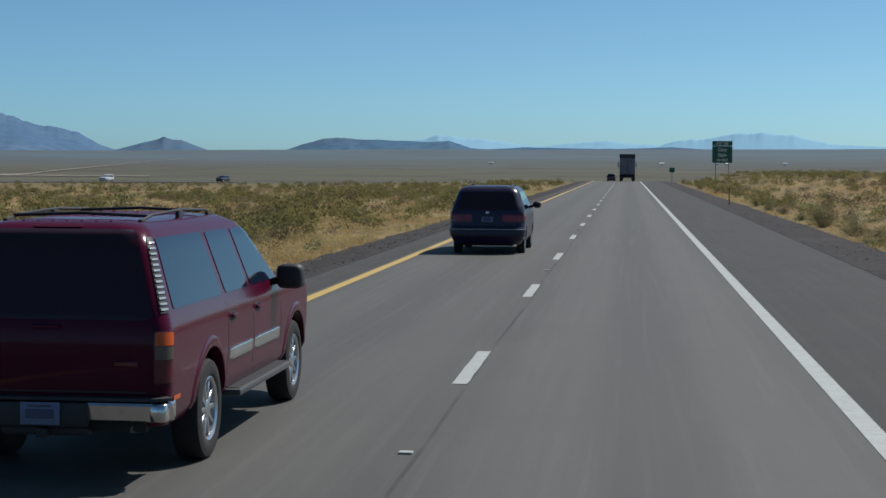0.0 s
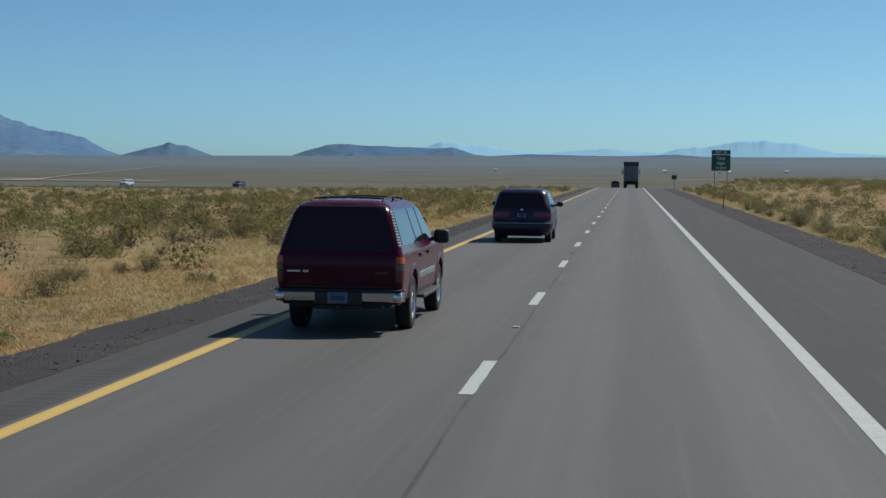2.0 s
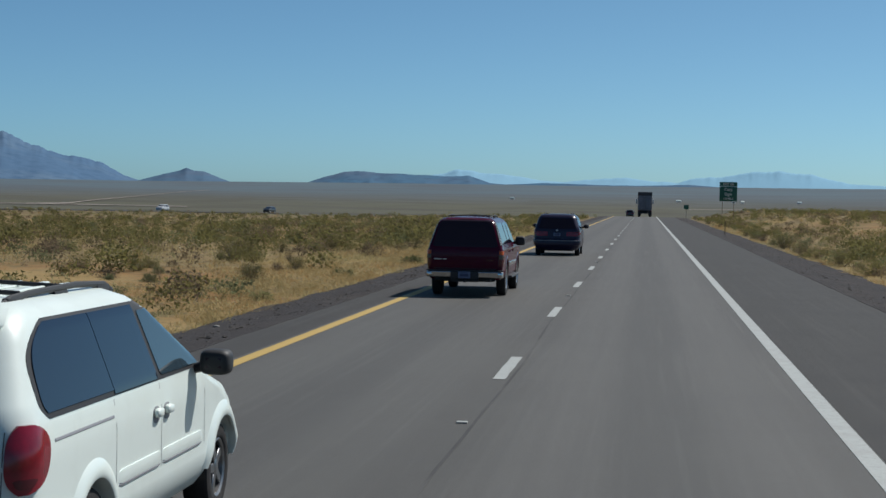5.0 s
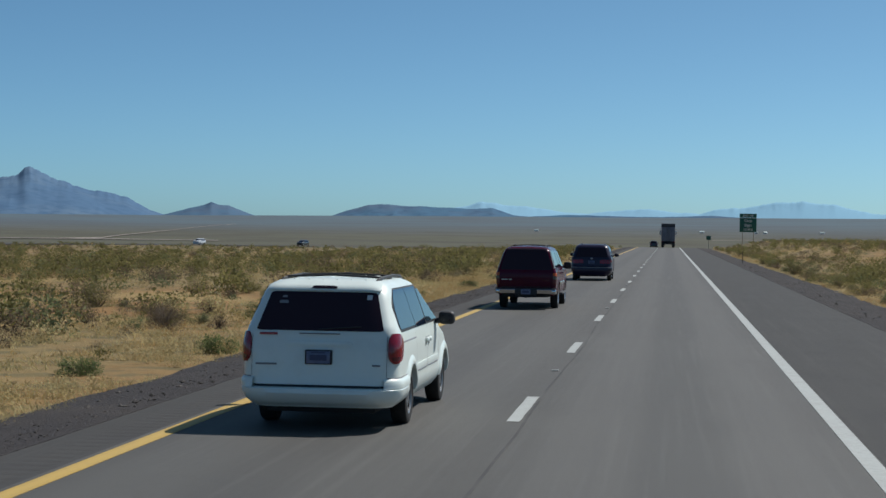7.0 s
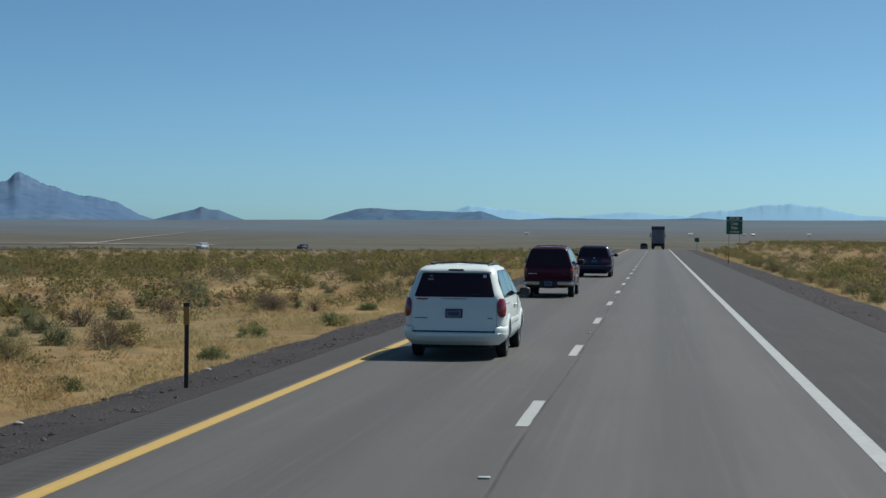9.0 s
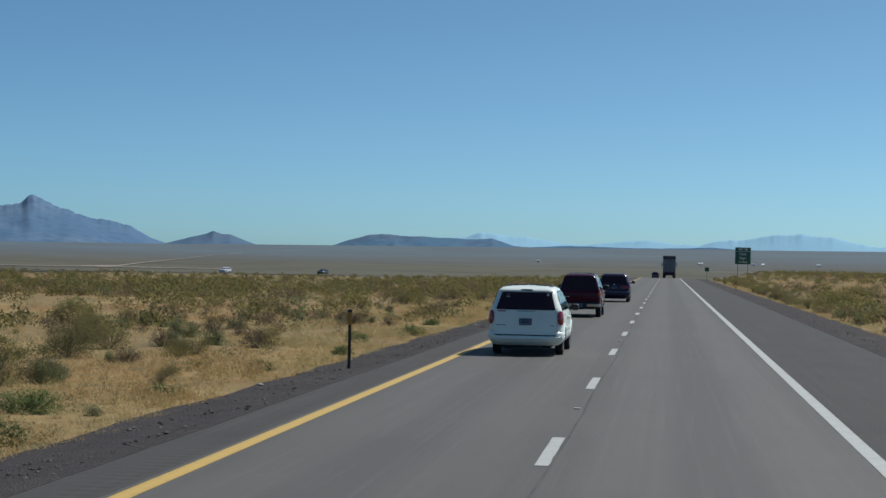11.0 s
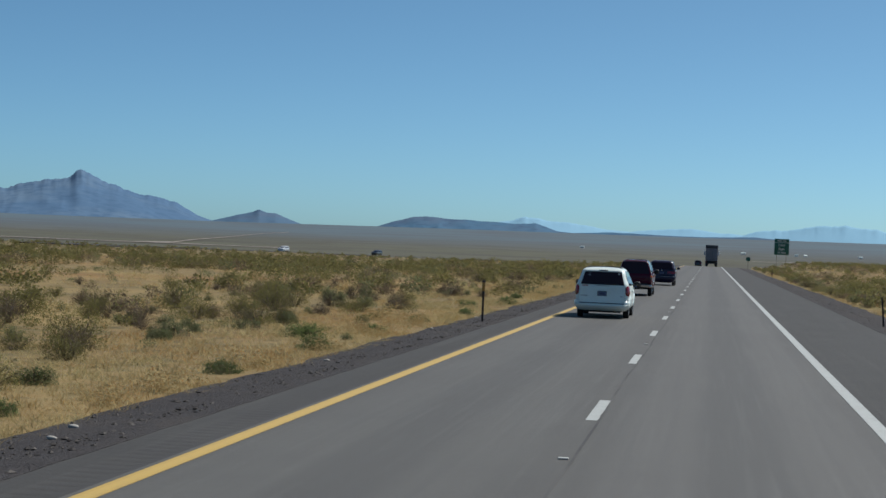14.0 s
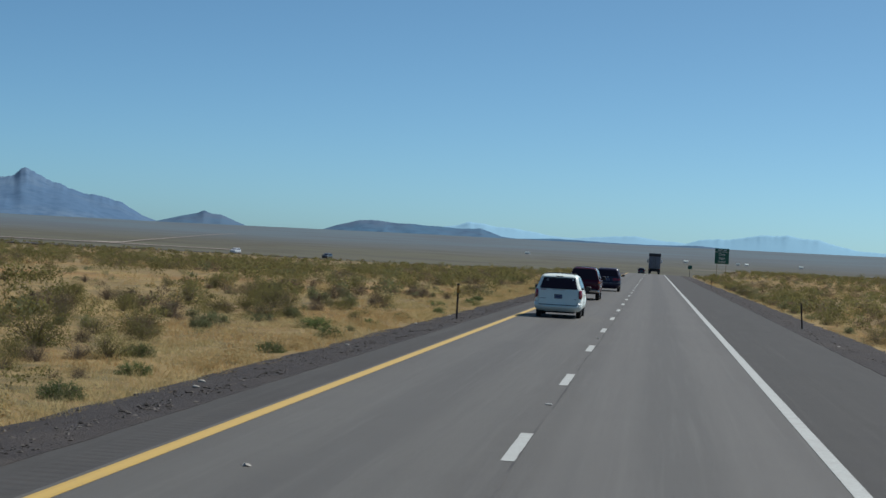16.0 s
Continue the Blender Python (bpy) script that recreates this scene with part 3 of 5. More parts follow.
# broken lane line: 10 ft stripes every 40 ft
stripe_me = None
lane_line = tagged(new("lane_line"), "broken white line of separate painted stripes", "road marking", kind="structure")
for k in range(-8, 26):
    y = 5.65 + 12.19 * k
    if stripe_me is None:
        bm = bmesh.new()
        n = 12
        grid = [[(-0.08 + 0.16 * i / 3 + (0.012 * noise.noise((i * 3.1, j * 1.7, 2)) if i in (0, 3) else 0), 3.2 * j / n, 0.006) for i in range(4)] for j in range(n + 1)]
        stripe = part("stripe", grid_bm(grid), WHITE_LINE, lane_line)
        stripe_me = stripe.data
    else:
        stripe = link("stripe", stripe_me, lane_line)
    stripe.location = (0.0, y, terrain(0, y))
# small raised markers between the stripes
marker_me = None
for k in range(-4, 13):
    y = 5.65 + 12.19 * 2 * k + 3.2 + 4.6
    if marker_me is None:
        mk = part("road_marker", box(-0.055, 0.055, -0.05, 0.05, 0, 0.018, 0.008), WHITE_LINE, None)
        marker_me = mk.data
    else:
        mk = link("road_marker", marker_me)
    mk.location = (0.0, y, terrain(0, y) + 0.0)
    tagged(mk, "small white raised marker on the lane joint", "road marker", "markers between the lane stripes")


def stones():
    """Loose stones on both verges."""
    rng = np.random.default_rng(5)
    verts, faces = [], []
    octa = np.array([(1, 0, 0), (0, 1, 0), (-1, 0, 0), (0, -1, 0), (0, 0, 1), (0, 0, -1)], float)
    fa = [(0, 1, 4), (1, 2, 4), (2, 3, 4), (3, 0, 4), (1, 0, 5), (2, 1, 5), (3, 2, 5), (0, 3, 5)]
    for k in range(9000):
        left = rng.random() < 0.72
        y = -84 + 190 * rng.random() ** 1.6
        u = rng.random() if k % 3 else min(1, abs(0.28 + 0.1 * rng.normal()))
        x = -4.68 - 1.4 * u if left else 7.05 + 2.1 * u
        s = 0.010 + 0.03 * rng.random() ** 6
        zz = (-0.085 * max(0, -4.75 - x) if left else -0.075 * max(0, x - 7.1)) + s * 0.3
        sc = s * np.array([1 + 0.6 * rng.random(), 1 + 0.6 * rng.random(), 0.7])
        i = len(verts)
        a = rng.random() * 6.28
        rot = np.array([[math.cos(a), -math.sin(a), 0], [math.sin(a), math.cos(a), 0], [0, 0, 1]])
        verts += [tuple(p) for p in (octa * sc * (0.8 + 0.4 * rng.random((6, 1)))) @ rot.T + (x, y, zz)]
        faces += [tuple(i + q for q in f) for f in fa]
    me = bpy.data.meshes.new("verge_stones")
    me.from_pydata(verts, [], faces)
    me.materials.append(STONE)
    tagged(link("verge_stones", me), "small loose dark stones scattered over the gravel verges", "stones", kind="stuff")
    for x, y in ((-5.5, -60.2), (-5.75, -58.9), (-5.6, -46.0), (-6.0, -31.0), (-5.9, -22.5), (-5.6, 1.5), (7.5, -30.0)):
        bm = bmesh.new()
        bmesh.ops.create_icosphere(bm, subdivisions=2, radius=0.042)
        for v in bm.verts:
            v.co = Vector((v.co.x * 1.5, v.co.y * 1.1, v.co.z * 0.6)) * (1 + 0.3 * noise.noise(v.co * 12 + Vector((x, y, 0))))
        ob = part("pale_stone", bm, PALE_STONE, None)
        ob.location = (x, y, -0.085 * (-4.75 - x) + 0.02 if x < 0 else -0.03)
        tagged(ob, "pale stone lying on the dark gravel verge", "stone", "pale stones on the verge")


stones()


# ---- far land ----
def sector(name, pts, material, label, category, width):
    """A strip over the far ground through (azimuth in degrees, distance) points."""
    az = np.array([p[0] for p in pts]); d = np.array([p[1] for p in pts])
    rows = []
    for q in np.linspace(0, len(pts) - 1, 120):
        a, r = radians(np.interp(q, range(len(pts)), az)), np.interp(q, range(len(pts)), d)
        wv = width * (1 + 0.4 * noise.noise((q * 4, 0, 2)))
        row = []
        for o in (-1, -0.33, 0.33, 1):
            x, y = (r + o * wv) * math.sin(a), GY + (r + o * wv) * math.cos(a)
            row.append((x, y, terrain(x, y) + 0.12))
        rows.append(row)
    ob = part(name, grid_bm(rows), material, None)
    return tagged(ob, label, category, kind="structure")


sector("dirt_road", [(-19.5, 715), (-18.2, 740), (-16.74, 920), (-15.84, 1080), (-14.76, 1355), (-14.0, 1540)], TRACK, "pale dirt road climbing across the far plain", "road", 9)
sector("far_road", [(-30, 705), (-21, 712), (-18, 716), (-14.5, 712)], TRACK, "pale opposite carriageway crossing the far plain", "road", 5)
sector("side_road", [(1.5, 900), (3, 925), (4.6, 930)], TRACK, "pale side road on the far plain", "road", 3)


def ridge(name, dist, depth, ctrl, material, label, rough=0.08, seed=0.0, floor=-0.3, relief=1.0):
    """A range of hills: crest heights in degrees over azimuth, with broken slopes before and behind."""
    az = np.array([c[0] for c in ctrl]); el = np.array([c[1] for c in ctrl])
    azs = np.arange(az[0], az[-1] + 0.001, 0.045)
    rows = []
    for a in azs:
        e = float(np.interp(a, az, el))
        tall = rough * max(0.15, e - el.min())
        e += tall * (noise.noise((a * 2.2, seed, 0)) * 0.7 + noise.noise((a * 6, seed, 3)) * 0.3)
        top = 2.25 + dist * math.tan(radians(e))
        low = 2.25 + dist * math.tan(radians(floor))
        soft = float(np.mean(np.interp(a + np.linspace(-1.4, 1.4, 9), az, el)))
        flank = 2.25 + dist * math.tan(radians(soft))
        row = []
        for q in np.linspace(0, 1, 22):
            d = dist - depth * (1 - q)
            rid = noise.noise((a * 1.6 + q * 1.5, q * 2.5, seed + 2)) * 0.15 + abs(noise.noise((a * 2.2 - q * 2, q * 3, seed + 6))) * 0.13
            rid *= relief
            # crags that break up the crest and shift down the slope
            crag = tall * (noise.noise((a * 13 + q * 23, seed, 5 + q * 9)) * 0.34 + noise.noise((a * 27 - q * 31, seed, 8 + q * 9)) * 0.16)
            peak = top + dist * radians(crag) * ease((q - 0.2) / 0.8)
            hgt = low + (flank + (peak - flank) * q ** 4 - low) * max(0, q ** 0.85 * (1 - (1 - q) * 1.2 * rid) - 0.5 * rid * q * (1 - q))
            ar = radians(a + 0.08 * noise.noise((a * 2, q * 3, seed + 9)) * (1 - q))
            row.append((d * math.sin(ar), GY + d * math.cos(ar), hgt))
        row.append(((dist + depth * 0.7) * math.sin(radians(a)), GY + (dist + depth * 0.7) * math.cos(radians(a)), low))
        rows.append(row)
    ob = part(name, grid_bm(rows), material, None, smooth=60)
    return tagged(ob, label, "mountains", kind="structure")


ridge("backdrop_mountain", 3750, 700, [(-30, 0.5), (-27, 0.9), (-24.5, 1.25), (-23, 1.2), (-21.95, 1.5), (-21.2, 1.58), (-20.95, 1.66), (-20.75, 1.84), (-20.6, 1.88), (-20.35, 1.8), (-20.1, 1.64), (-19.8, 1.58), (-19.25, 1.34), (-18.55, 1.16), (-18.1, 1.14), (-17.5, 0.96), (-16.85, 0.6), (-16.3, 0.42), (-15.6, 0.3)], MOUNTAIN, "steep bare mountain with blue haze painted in", seed=1.0, rough=0.085, relief=0.35)
ridge("backdrop_hill_small", 3700, 400, [(-17, 0.35), (-16.3, 0.46), (-15.5, 0.68), (-15.05, 0.79), (-14.86, 0.87), (-14.6, 0.78), (-14.28, 0.78), (-14.04, 0.67), (-13.5, 0.47), (-13.0, 0.38)], HILL, "small bare hill with blue haze painted in", seed=4.0, rough=0.05)
ridge("backdrop_hill_long", 3800, 450, [(-11.4, 0.4), (-10.9, 0.5), (-10.4, 0.68), (-9.8, 0.84), (-9.3, 0.9), (-8.7, 0.84), (-7.8, 0.82), (-7.0, 0.8), (-6.4, 0.77), (-5.7, 0.81), (-5.0, 0.58), (-3.9, 0.5)], HILL, "long low hill with blue haze painted in", seed=7.0, rough=0.06)
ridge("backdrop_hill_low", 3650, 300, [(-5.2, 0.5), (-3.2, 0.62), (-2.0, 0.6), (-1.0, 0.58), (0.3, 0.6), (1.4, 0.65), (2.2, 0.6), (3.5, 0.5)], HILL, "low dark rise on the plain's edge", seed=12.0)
ridge("backdrop_range", 4600, 400, [(-9, 0.4), (-7.2, 0.78), (-6.55, 0.86), (-6.1, 1.0), (-5.75, 0.98), (-5.2, 0.9), (-4.4, 0.86), (-3.4, 0.7), (-2.6, 0.66), (-2.0, 0.74), (-1.3, 0.8), (-0.6, 0.84), (0.2, 0.74), (1.0, 0.7), (1.6, 0.86), (2.3, 0.9), (2.9, 0.98), (3.4, 1.1), (4.2, 1.12), (4.9, 1.06), (5.3, 1.04), (5.9, 0.88), (6.5, 0.76), (8, 0.7), (10, 0.55)], FAR_RANGE, "distant mountain range with pale blue haze painted in", seed=17.0, rough=0.085, relief=0.08)


# ---- the maroon utility vehicle ----
def suv(m):
    S = Shell([(0.42, 0.90, 0.16, 5.45, 0.12, 0.35), (0.52, 0.955, 0.10, 5.50, 0.12, 0.40), (0.78, 0.975, 0.08, 5.52, 0.12, 0.40), (1.00, 0.975, 0.08, 5.50, 0.12, 0.35), (1.12, 0.965, 0.09, 5.42, 0.12, 0.30),
               (1.165, 0.95, 0.10, 4.30, 0.12, 0.25), (1.22, 0.935, 0.11, 4.15, 0.12, 0.25), (1.70, 0.765, 0.25, 3.45, 0.13, 0.25), (1.80, 0.715, 0.30, 3.22, 0.15, 0.25), (1.86, 0.62, 0.40, 3.0, 0.2, 0.3), (1.885, 0.40, 0.75, 2.6, 0.2, 0.2)],
              (1.30, 4.60), 0.48, 0.40)
    car = empty("sport_utility_vehicle", m, "large maroon utility vehicle with chrome bumper and black roof rack", "car", "cars in a row in the passing lane")
    part("body", S.body(), RED_PAINT, car, "glossy maroon body")
    underbody(car, 0.2, 5.3, 0.72, 0.36, 0.8)
    # rear
    part("rear_window", S.patch('rear', [(-0.85, 1.185), (0.85, 1.185), (0.65, 1.825), (-0.65, 1.825)], r=0.14, nu=20), TINT, car, "dark tinted rear window")
    part("tailgate_handle", box(-0.12, 0.12, 0.06, 0.12, 1.125, 1.15, 0.01), RED_PAINT, car)
    part("brake_light", S.patch('rear', [(-0.2, 1.838), (0.2, 1.838), (0.18, 1.858), (-0.18, 1.858)], r=0.3, off=0.015), DARK_LENS, car, "high red brake light")
    part("tailgate_seam", S.strip('rear', -0.80, 0.80, [(0.665, -0.01), (0.665, 0.002), (0.68, 0.002), (0.68, -0.01)]), BLACK, car)
    for g in (1, -1):
        lamp = part("tail_light", S.patch('rear', [(g * 0.86, 0.74), (g * 1.02, 0.74), (g * 1.02, 1.11), (g * 0.86, 1.11)], r=0.12, off=0.012), DARK_LENS, car, "tall tail light with amber top")
        part("amber_lens", S.patch('rear', [(g * 0.87, 1.01), (g * 1.01, 1.01), (g * 1.01, 1.10), (g * 0.87, 1.10)], r=0.15, off=0.02), AMBER_LENS, lamp, "amber lens")
        part("clear_lens", S.patch('rear', [(g * 0.87, 0.91), (g * 1.01, 0.91), (g * 1.01, 1.0), (g * 0.87, 1.0)], r=0.15, off=0.02), CLEAR_LENS, lamp, "smoky clear lens")
        # bright louvred strip on the rear pillar
        lou = part("pillar_louvre", S.patch('rear', [(g * 0.895, 1.235), (g * 0.975, 1.235), (g * 0.80, 1.77), (g * 0.73, 1.77)], r=0.1, off=0.008), BLACK, car, "black pillar strip with bright slats")
        for k in range(13):
            zz = 1.255 + 0.039 * k
            a = 0.902 - 0.165 * (zz - 1.235) / 0.535
            part("slat", S.patch('rear', [(g * a, zz), (g * (a + 0.065), zz), (g * (a + 0.063), zz + 0.014), (g * (a - 0.002), zz + 0.014)], r=0.2, off=0.016, nu=5, nv=3), BADGE, lou)
    bump = part("rear_bumper", S.strip('rear', -0.95, 0.95, [(0.465, 0.0), (0.465, 0.07), (0.48, 0.085), (0.585, 0.080), (0.605, 0.068), (0.61, 0.0)], 60), CHROME, car, "chrome step bumper")
    part("step_pad", S.strip('rear', -0.96, 0.96, [(0.613, 0.0), (0.617, 0.08), (0.64, 0.075), (0.645, 0.0)], 40), BLACK, bump, "black step pad")
    for g in (1, -1):
        part("bumper_end", blob(g * 0.905, 0.16, 0.538, 0.072, 0.15, 0.072, 0.35, 10), CHROME, bump, "chrome bumper end")
    part("plate_recess", box(-0.36, 0.36, -0.02, 0.06, 0.43, 0.605, 0.02), BLACK, bump)
    plate(car, -0.035, 0.53)
    part("tow_hitch", box(-0.35, 0.35, 0.06, 0.16, 0.36, 0.42, 0.02), BLACK, car)
    part("hitch_receiver", box(-0.04, 0.04, -0.02, 0.14, 0.35, 0.42, 0.01), BLACK, car)
    part("spare_tyre", blob(0, 0.62, 0.43, 0.38, 0.38, 0.09, 0.6), RUBBER, car, "spare tyre slung under the rear")
    part("rear_valance", box(-0.78, 0.78, 0.12, 0.22, 0.38, 0.47, 0.02), UNDER, car)
    part("exhaust", tube([(0.62, 0.7, 0.40), (0.66, 0.25, 0.40), (0.68, 0.12, 0.40)], 0.026, 10), STEEL, car, "exhaust pipe end")
    part("badge_bar", box(-0.80, -0.60, 0.055, 0.083, 0.878, 0.905, 0.004, 1), BADGE, car)
    part("badge_bar", box(-0.56, -0.47, 0.055, 0.083, 0.878, 0.905, 0.004, 1), BADGE, car)
    part("badge_bar", box(0.55, 0.74, 0.055, 0.085, 0.86, 0.895, 0.004, 1), DARK_LENS, car)
    for g in (1, -1):
        # side windows
        part("quarter_window", S.patch('side', [(0.36, 1.25), (1.80, 1.25), (1.73, 1.755), (0.46, 1.755)], r=0.06, g=g), SIDE_GLASS, car, "tinted rear quarter window")
        part("rear_door_window", S.patch('side', [(1.93, 1.25), (2.72, 1.25), (2.59, 1.75), (1.86, 1.75)], r=0.12, g=g), SIDE_GLASS, car, "tinted rear door window")
        part("front_door_window", S.patch('side', [(2.84, 1.25), (3.80, 1.25), (3.27, 1.745), (2.71, 1.745)], r=0.12, g=g), SIDE_GLASS, car, "front door window")
        for y in (1.86, 2.78, 3.92):
            part("door_seam", S.strip('side', y - 0.006, y + 0.006, [(0.58, 0.001), (0.8, 0.003), (1.0, 0.003), (1.18, 0.003)], 2, g), BLACK, car)
        for y0, y1 in ((1.92, 2.74), (2.82, 3.86)):
            part("side_moulding", S.moulding(y0, y1, 0.70, 0.80, 0.022, g), CHROME, car, "bright side moulding")
        for y in (2.02, 2.94):
            h = part("door_handle", blob(g * (S.side(y, 1.06, 0)[0] + 0.015), y, 1.06, 0.022, 0.085, 0.022, 0.6, 8), RED_PAINT, car, "maroon door handle")
            part("handle_recess", S.patch('side', [(y - 0.1, 1.02), (y + 0.1, 1.02), (y + 0.1, 1.1), (y - 0.1, 1.1)], r=0.4, off=0.003, g=g), BLACK, h)
        for c in (1.30, 4.60):
            part("wheel_arch_lip", S.flare(c, 0.478, 0.57, 0.016, g), RED_PAINT, car, "maroon flared wheel arch")
        rb = part("running_board", box(g * 0.95 - 0.11, g * 0.95 + 0.11, 1.95, 4.0, 0.40, 0.455, 0.02), DARK_TRIM, car, "dark grey running board")
        part("tread_strip", box(g * 0.98 - 0.06, g * 0.98 + 0.06, 2.0, 3.95, 0.453, 0.462, 0.002, 1), BLACK, rb)
        part("fuel_door" if g < 0 else "rear_reflector", S.patch('side', [(0.55, 0.92), (0.75, 0.92), (0.75, 1.1), (0.55, 1.1)] if g < 0 else [(0.25, 0.60), (0.42, 0.60), (0.42, 0.63), (0.25, 0.63)], r=0.2, off=0.003, g=g), RED_PAINT if g < 0 else AMBER_LENS, car)
        rail = part("roof_rail", tube([(g * 0.56, 0.62, 1.84), (g * 0.56, 0.75, 1.88), (g * 0.56, 1.0, 1.91), (g * 0.56, 1.8, 1.93), (g * 0.56, 2.55, 1.91), (g * 0.56, 2.8, 1.86)], 0.012, 8), BLACK, car, "black roof rail")
        for y in (0.72, 1.75, 2.68):
            part("rail_foot", box(g * 0.56 - 0.018, g * 0.56 + 0.018, y - 0.06, y + 0.06, 1.82, 1.885 if y != 1.75 else 1.925, 0.01), BLACK, rail)
        wheel(car, "wheel", g * 0.845, 1.30, 0.39, 0.25, g, ALLOY, 10)
        wheel(car, "wheel", g * 0.845, 4.60, 0.39, 0.25, g, ALLOY, 10)
    for k in range(7):
        x = -0.36 + 0.12 * k
        part("roof_rib", tube([(x, 0.55, 1.868), (x, 1.5, 1.890), (x, 2.6, 1.888)], 0.014, 6, 0.7), RED_PAINT, car)
    for y in (0.85, 2.4):
        part("roof_crossbar", tube([(-0.56, y, 1.905), (0, y, 1.925), (0.56, y, 1.905)], 0.013, 8), BLACK, car, "black roof crossbar")
    mirrors(car, S, 3.75, 1.27, BLACK, 0.135, 0.115, 0.5)
    finish_front(car, S, 1.12, 1.22, 1.70)
    return car


# ---- the white minivan ----
def minivan(m):
    S = Shell([(0.27, 0.86, 0.16, 4.92, 0.28, 0.4), (0.36, 0.935, 0.05, 5.02, 0.34, 0.5), (0.44, 0.965, 0.015, 5.09, 0.36, 0.55), (0.495, 0.975, 0.02, 5.09, 0.34, 0.55), (0.515, 0.975, 0.06, 5.08, 0.30, 0.5), (0.60, 0.975, 0.075, 5.07, 0.26, 0.6), (0.80, 0.975, 0.09, 5.02, 0.24, 0.7),
               (0.92, 0.975, 0.10, 4.86, 0.22, 0.75), (1.0, 0.97, 0.115, 4.52, 0.2, 0.7), (1.06, 0.96, 0.13, 4.02, 0.2, 0.35), (1.09, 0.955, 0.135, 3.95, 0.2, 0.3), (1.16, 0.94, 0.15, 3.82, 0.2, 0.3), (1.58, 0.79, 0.40, 2.95, 0.2, 0.3), (1.66, 0.745, 0.46, 2.72, 0.2, 0.3), (1.715, 0.65, 0.58, 2.5, 0.22, 0.3), (1.74, 0.35, 0.95, 2.1, 0.2, 0.2)],
              (1.22, 4.22), 0.385, 0.33)
    car = empty("minivan", m, "white minivan with dark rear window and black roof rack", "car", "cars in a row in the passing lane")
    part("body", S.body(), WHITE_PAINT, car, "white body")
    underbody(car, 0.25, 4.8, 0.68, 0.20, 0.62)
    part("rear_window", S.patch('rear', [(-0.79, 1.15), (0.79, 1.15), (0.66, 1.59), (-0.66, 1.59)], r=0.1, nu=20), TINT, car, "large dark rear window")
    part("rear_wiper", tube([(-0.02, 0.135, 1.165), (0.25, 0.15, 1.185), (0.5, 0.16, 1.20)], 0.009, 6), BLACK, car)
    part("roof_spoiler", S.strip('rear', -0.70, 0.70, [(1.60, 0.0), (1.607, 0.03), (1.62, 0.036), (1.665, 0.02), (1.69, 0.0)], 40), WHITE_PAINT, car, "white roof spoiler")
    part("brake_light", S.patch('rear', [(-0.16, 1.628), (0.16, 1.628), (0.15, 1.662), (-0.15, 1.662)], r=0.5, off=0.042), TINT, car, "high dark brake light")
    for g in (1, -1):
        zs = [0.785 + 0.345 * (0.5 - 0.5 * math.cos(math.pi * k / 16)) for k in range(17)]
        edge = lambda z: 0.862 + 0.33 * max(0.0, 1 - abs((z - 0.985) / (0.22 if z < 0.985 else 0.16)) ** 2.3) ** 0.62
        lamp = part("tail_light", S.panel('rear', zs, lambda z: g * (0.845 + 0.075 * abs((z - 0.965) / 0.18) ** 4), lambda z: g * edge(z), off=0.022, nu=16), RED_LENS, car, "red wrap-round tail light")
        part("dark_lens", S.patch('rear', [(g * 0.91, 0.815), (g * 1.0, 0.815), (g * 1.04, 0.865), (g * 0.885, 0.865)], r=0.5, off=0.027), DARK_LENS, lamp, "dark red lower lens")
        part("hatch_seam", S.strip('rear', g * 0.834, g * 0.839, [(0.62, 0.0), (0.8, 0.003), (1.0, 0.003), (1.1, 0.003)], 2), BLACK, car)
    part("bumper_seam", S.strip('rear', -0.80, 0.80, [(0.508, -0.03), (0.51, 0.02), (0.532, 0.014), (0.535, -0.03)], 40), BLACK, car, "dark gap over the bumper")
    bump = part("rear_bumper", S.strip('rear', -1.62, 1.62, [(0.285, -0.01), (0.30, 0.02), (0.36, 0.035), (0.44, 0.045), (0.485, 0.04), (0.503, 0.025), (0.508, -0.02)], 90), WHITE_PAINT, car, "white rear bumper")
    for g in (1, -1):
        part("bumper_shelf", S.strip('rear', g * 0.80, g * 1.62, [(0.495, -0.01), (0.497, 0.036), (0.53, 0.042), (0.575, 0.036), (0.60, 0.02), (0.615, 0.0)], 30), WHITE_PAINT, bump)
        part("bumper_joint", S.strip('rear', g * 0.845, g * 1.62, [(0.612, 0.0), (0.614, 0.004), (0.624, 0.004), (0.626, 0.0)], 30), GREY_TRIM, bump)
    part("hatch_grip", S.patch('rear', [(-0.42, 0.985), (0.42, 0.985), (0.40, 1.03), (-0.40, 1.03)], r=0.3, off=0.02), WHITE_PAINT, car)
    part("badge_bar", box(-0.25, 0.25, 0.118, 0.14, 1.112, 1.124, 0.003, 1), GREY_TRIM, car)
    part("badge_bar", box(-0.78, -0.52, 0.075, 0.10, 0.755, 0.775, 0.003, 1), GREY_TRIM, car)
    part("badge_bar", box(0.66, 0.76, 0.075, 0.10, 0.755, 0.775, 0.003, 1), GREY_TRIM, car)
    part("bumper_sticker", box(-0.74, -0.52, 0.112, 0.128, 1.098, 1.125, 0.003, 1), RED_STICKER, car, "red sticker")
    part("window_sticker", S.patch('rear', [(0.54, 1.505), (0.605, 1.505), (0.605, 1.56), (0.54, 1.56)], r=0.1, off=0.010), STICKER, car, "small pale sticker")
    part("window_sticker", S.patch('rear', [(-0.55, 1.455), (-0.43, 1.455), (-0.44, 1.49), (-0.54, 1.49)], r=0.4, off=0.010), GREY_TRIM, car)
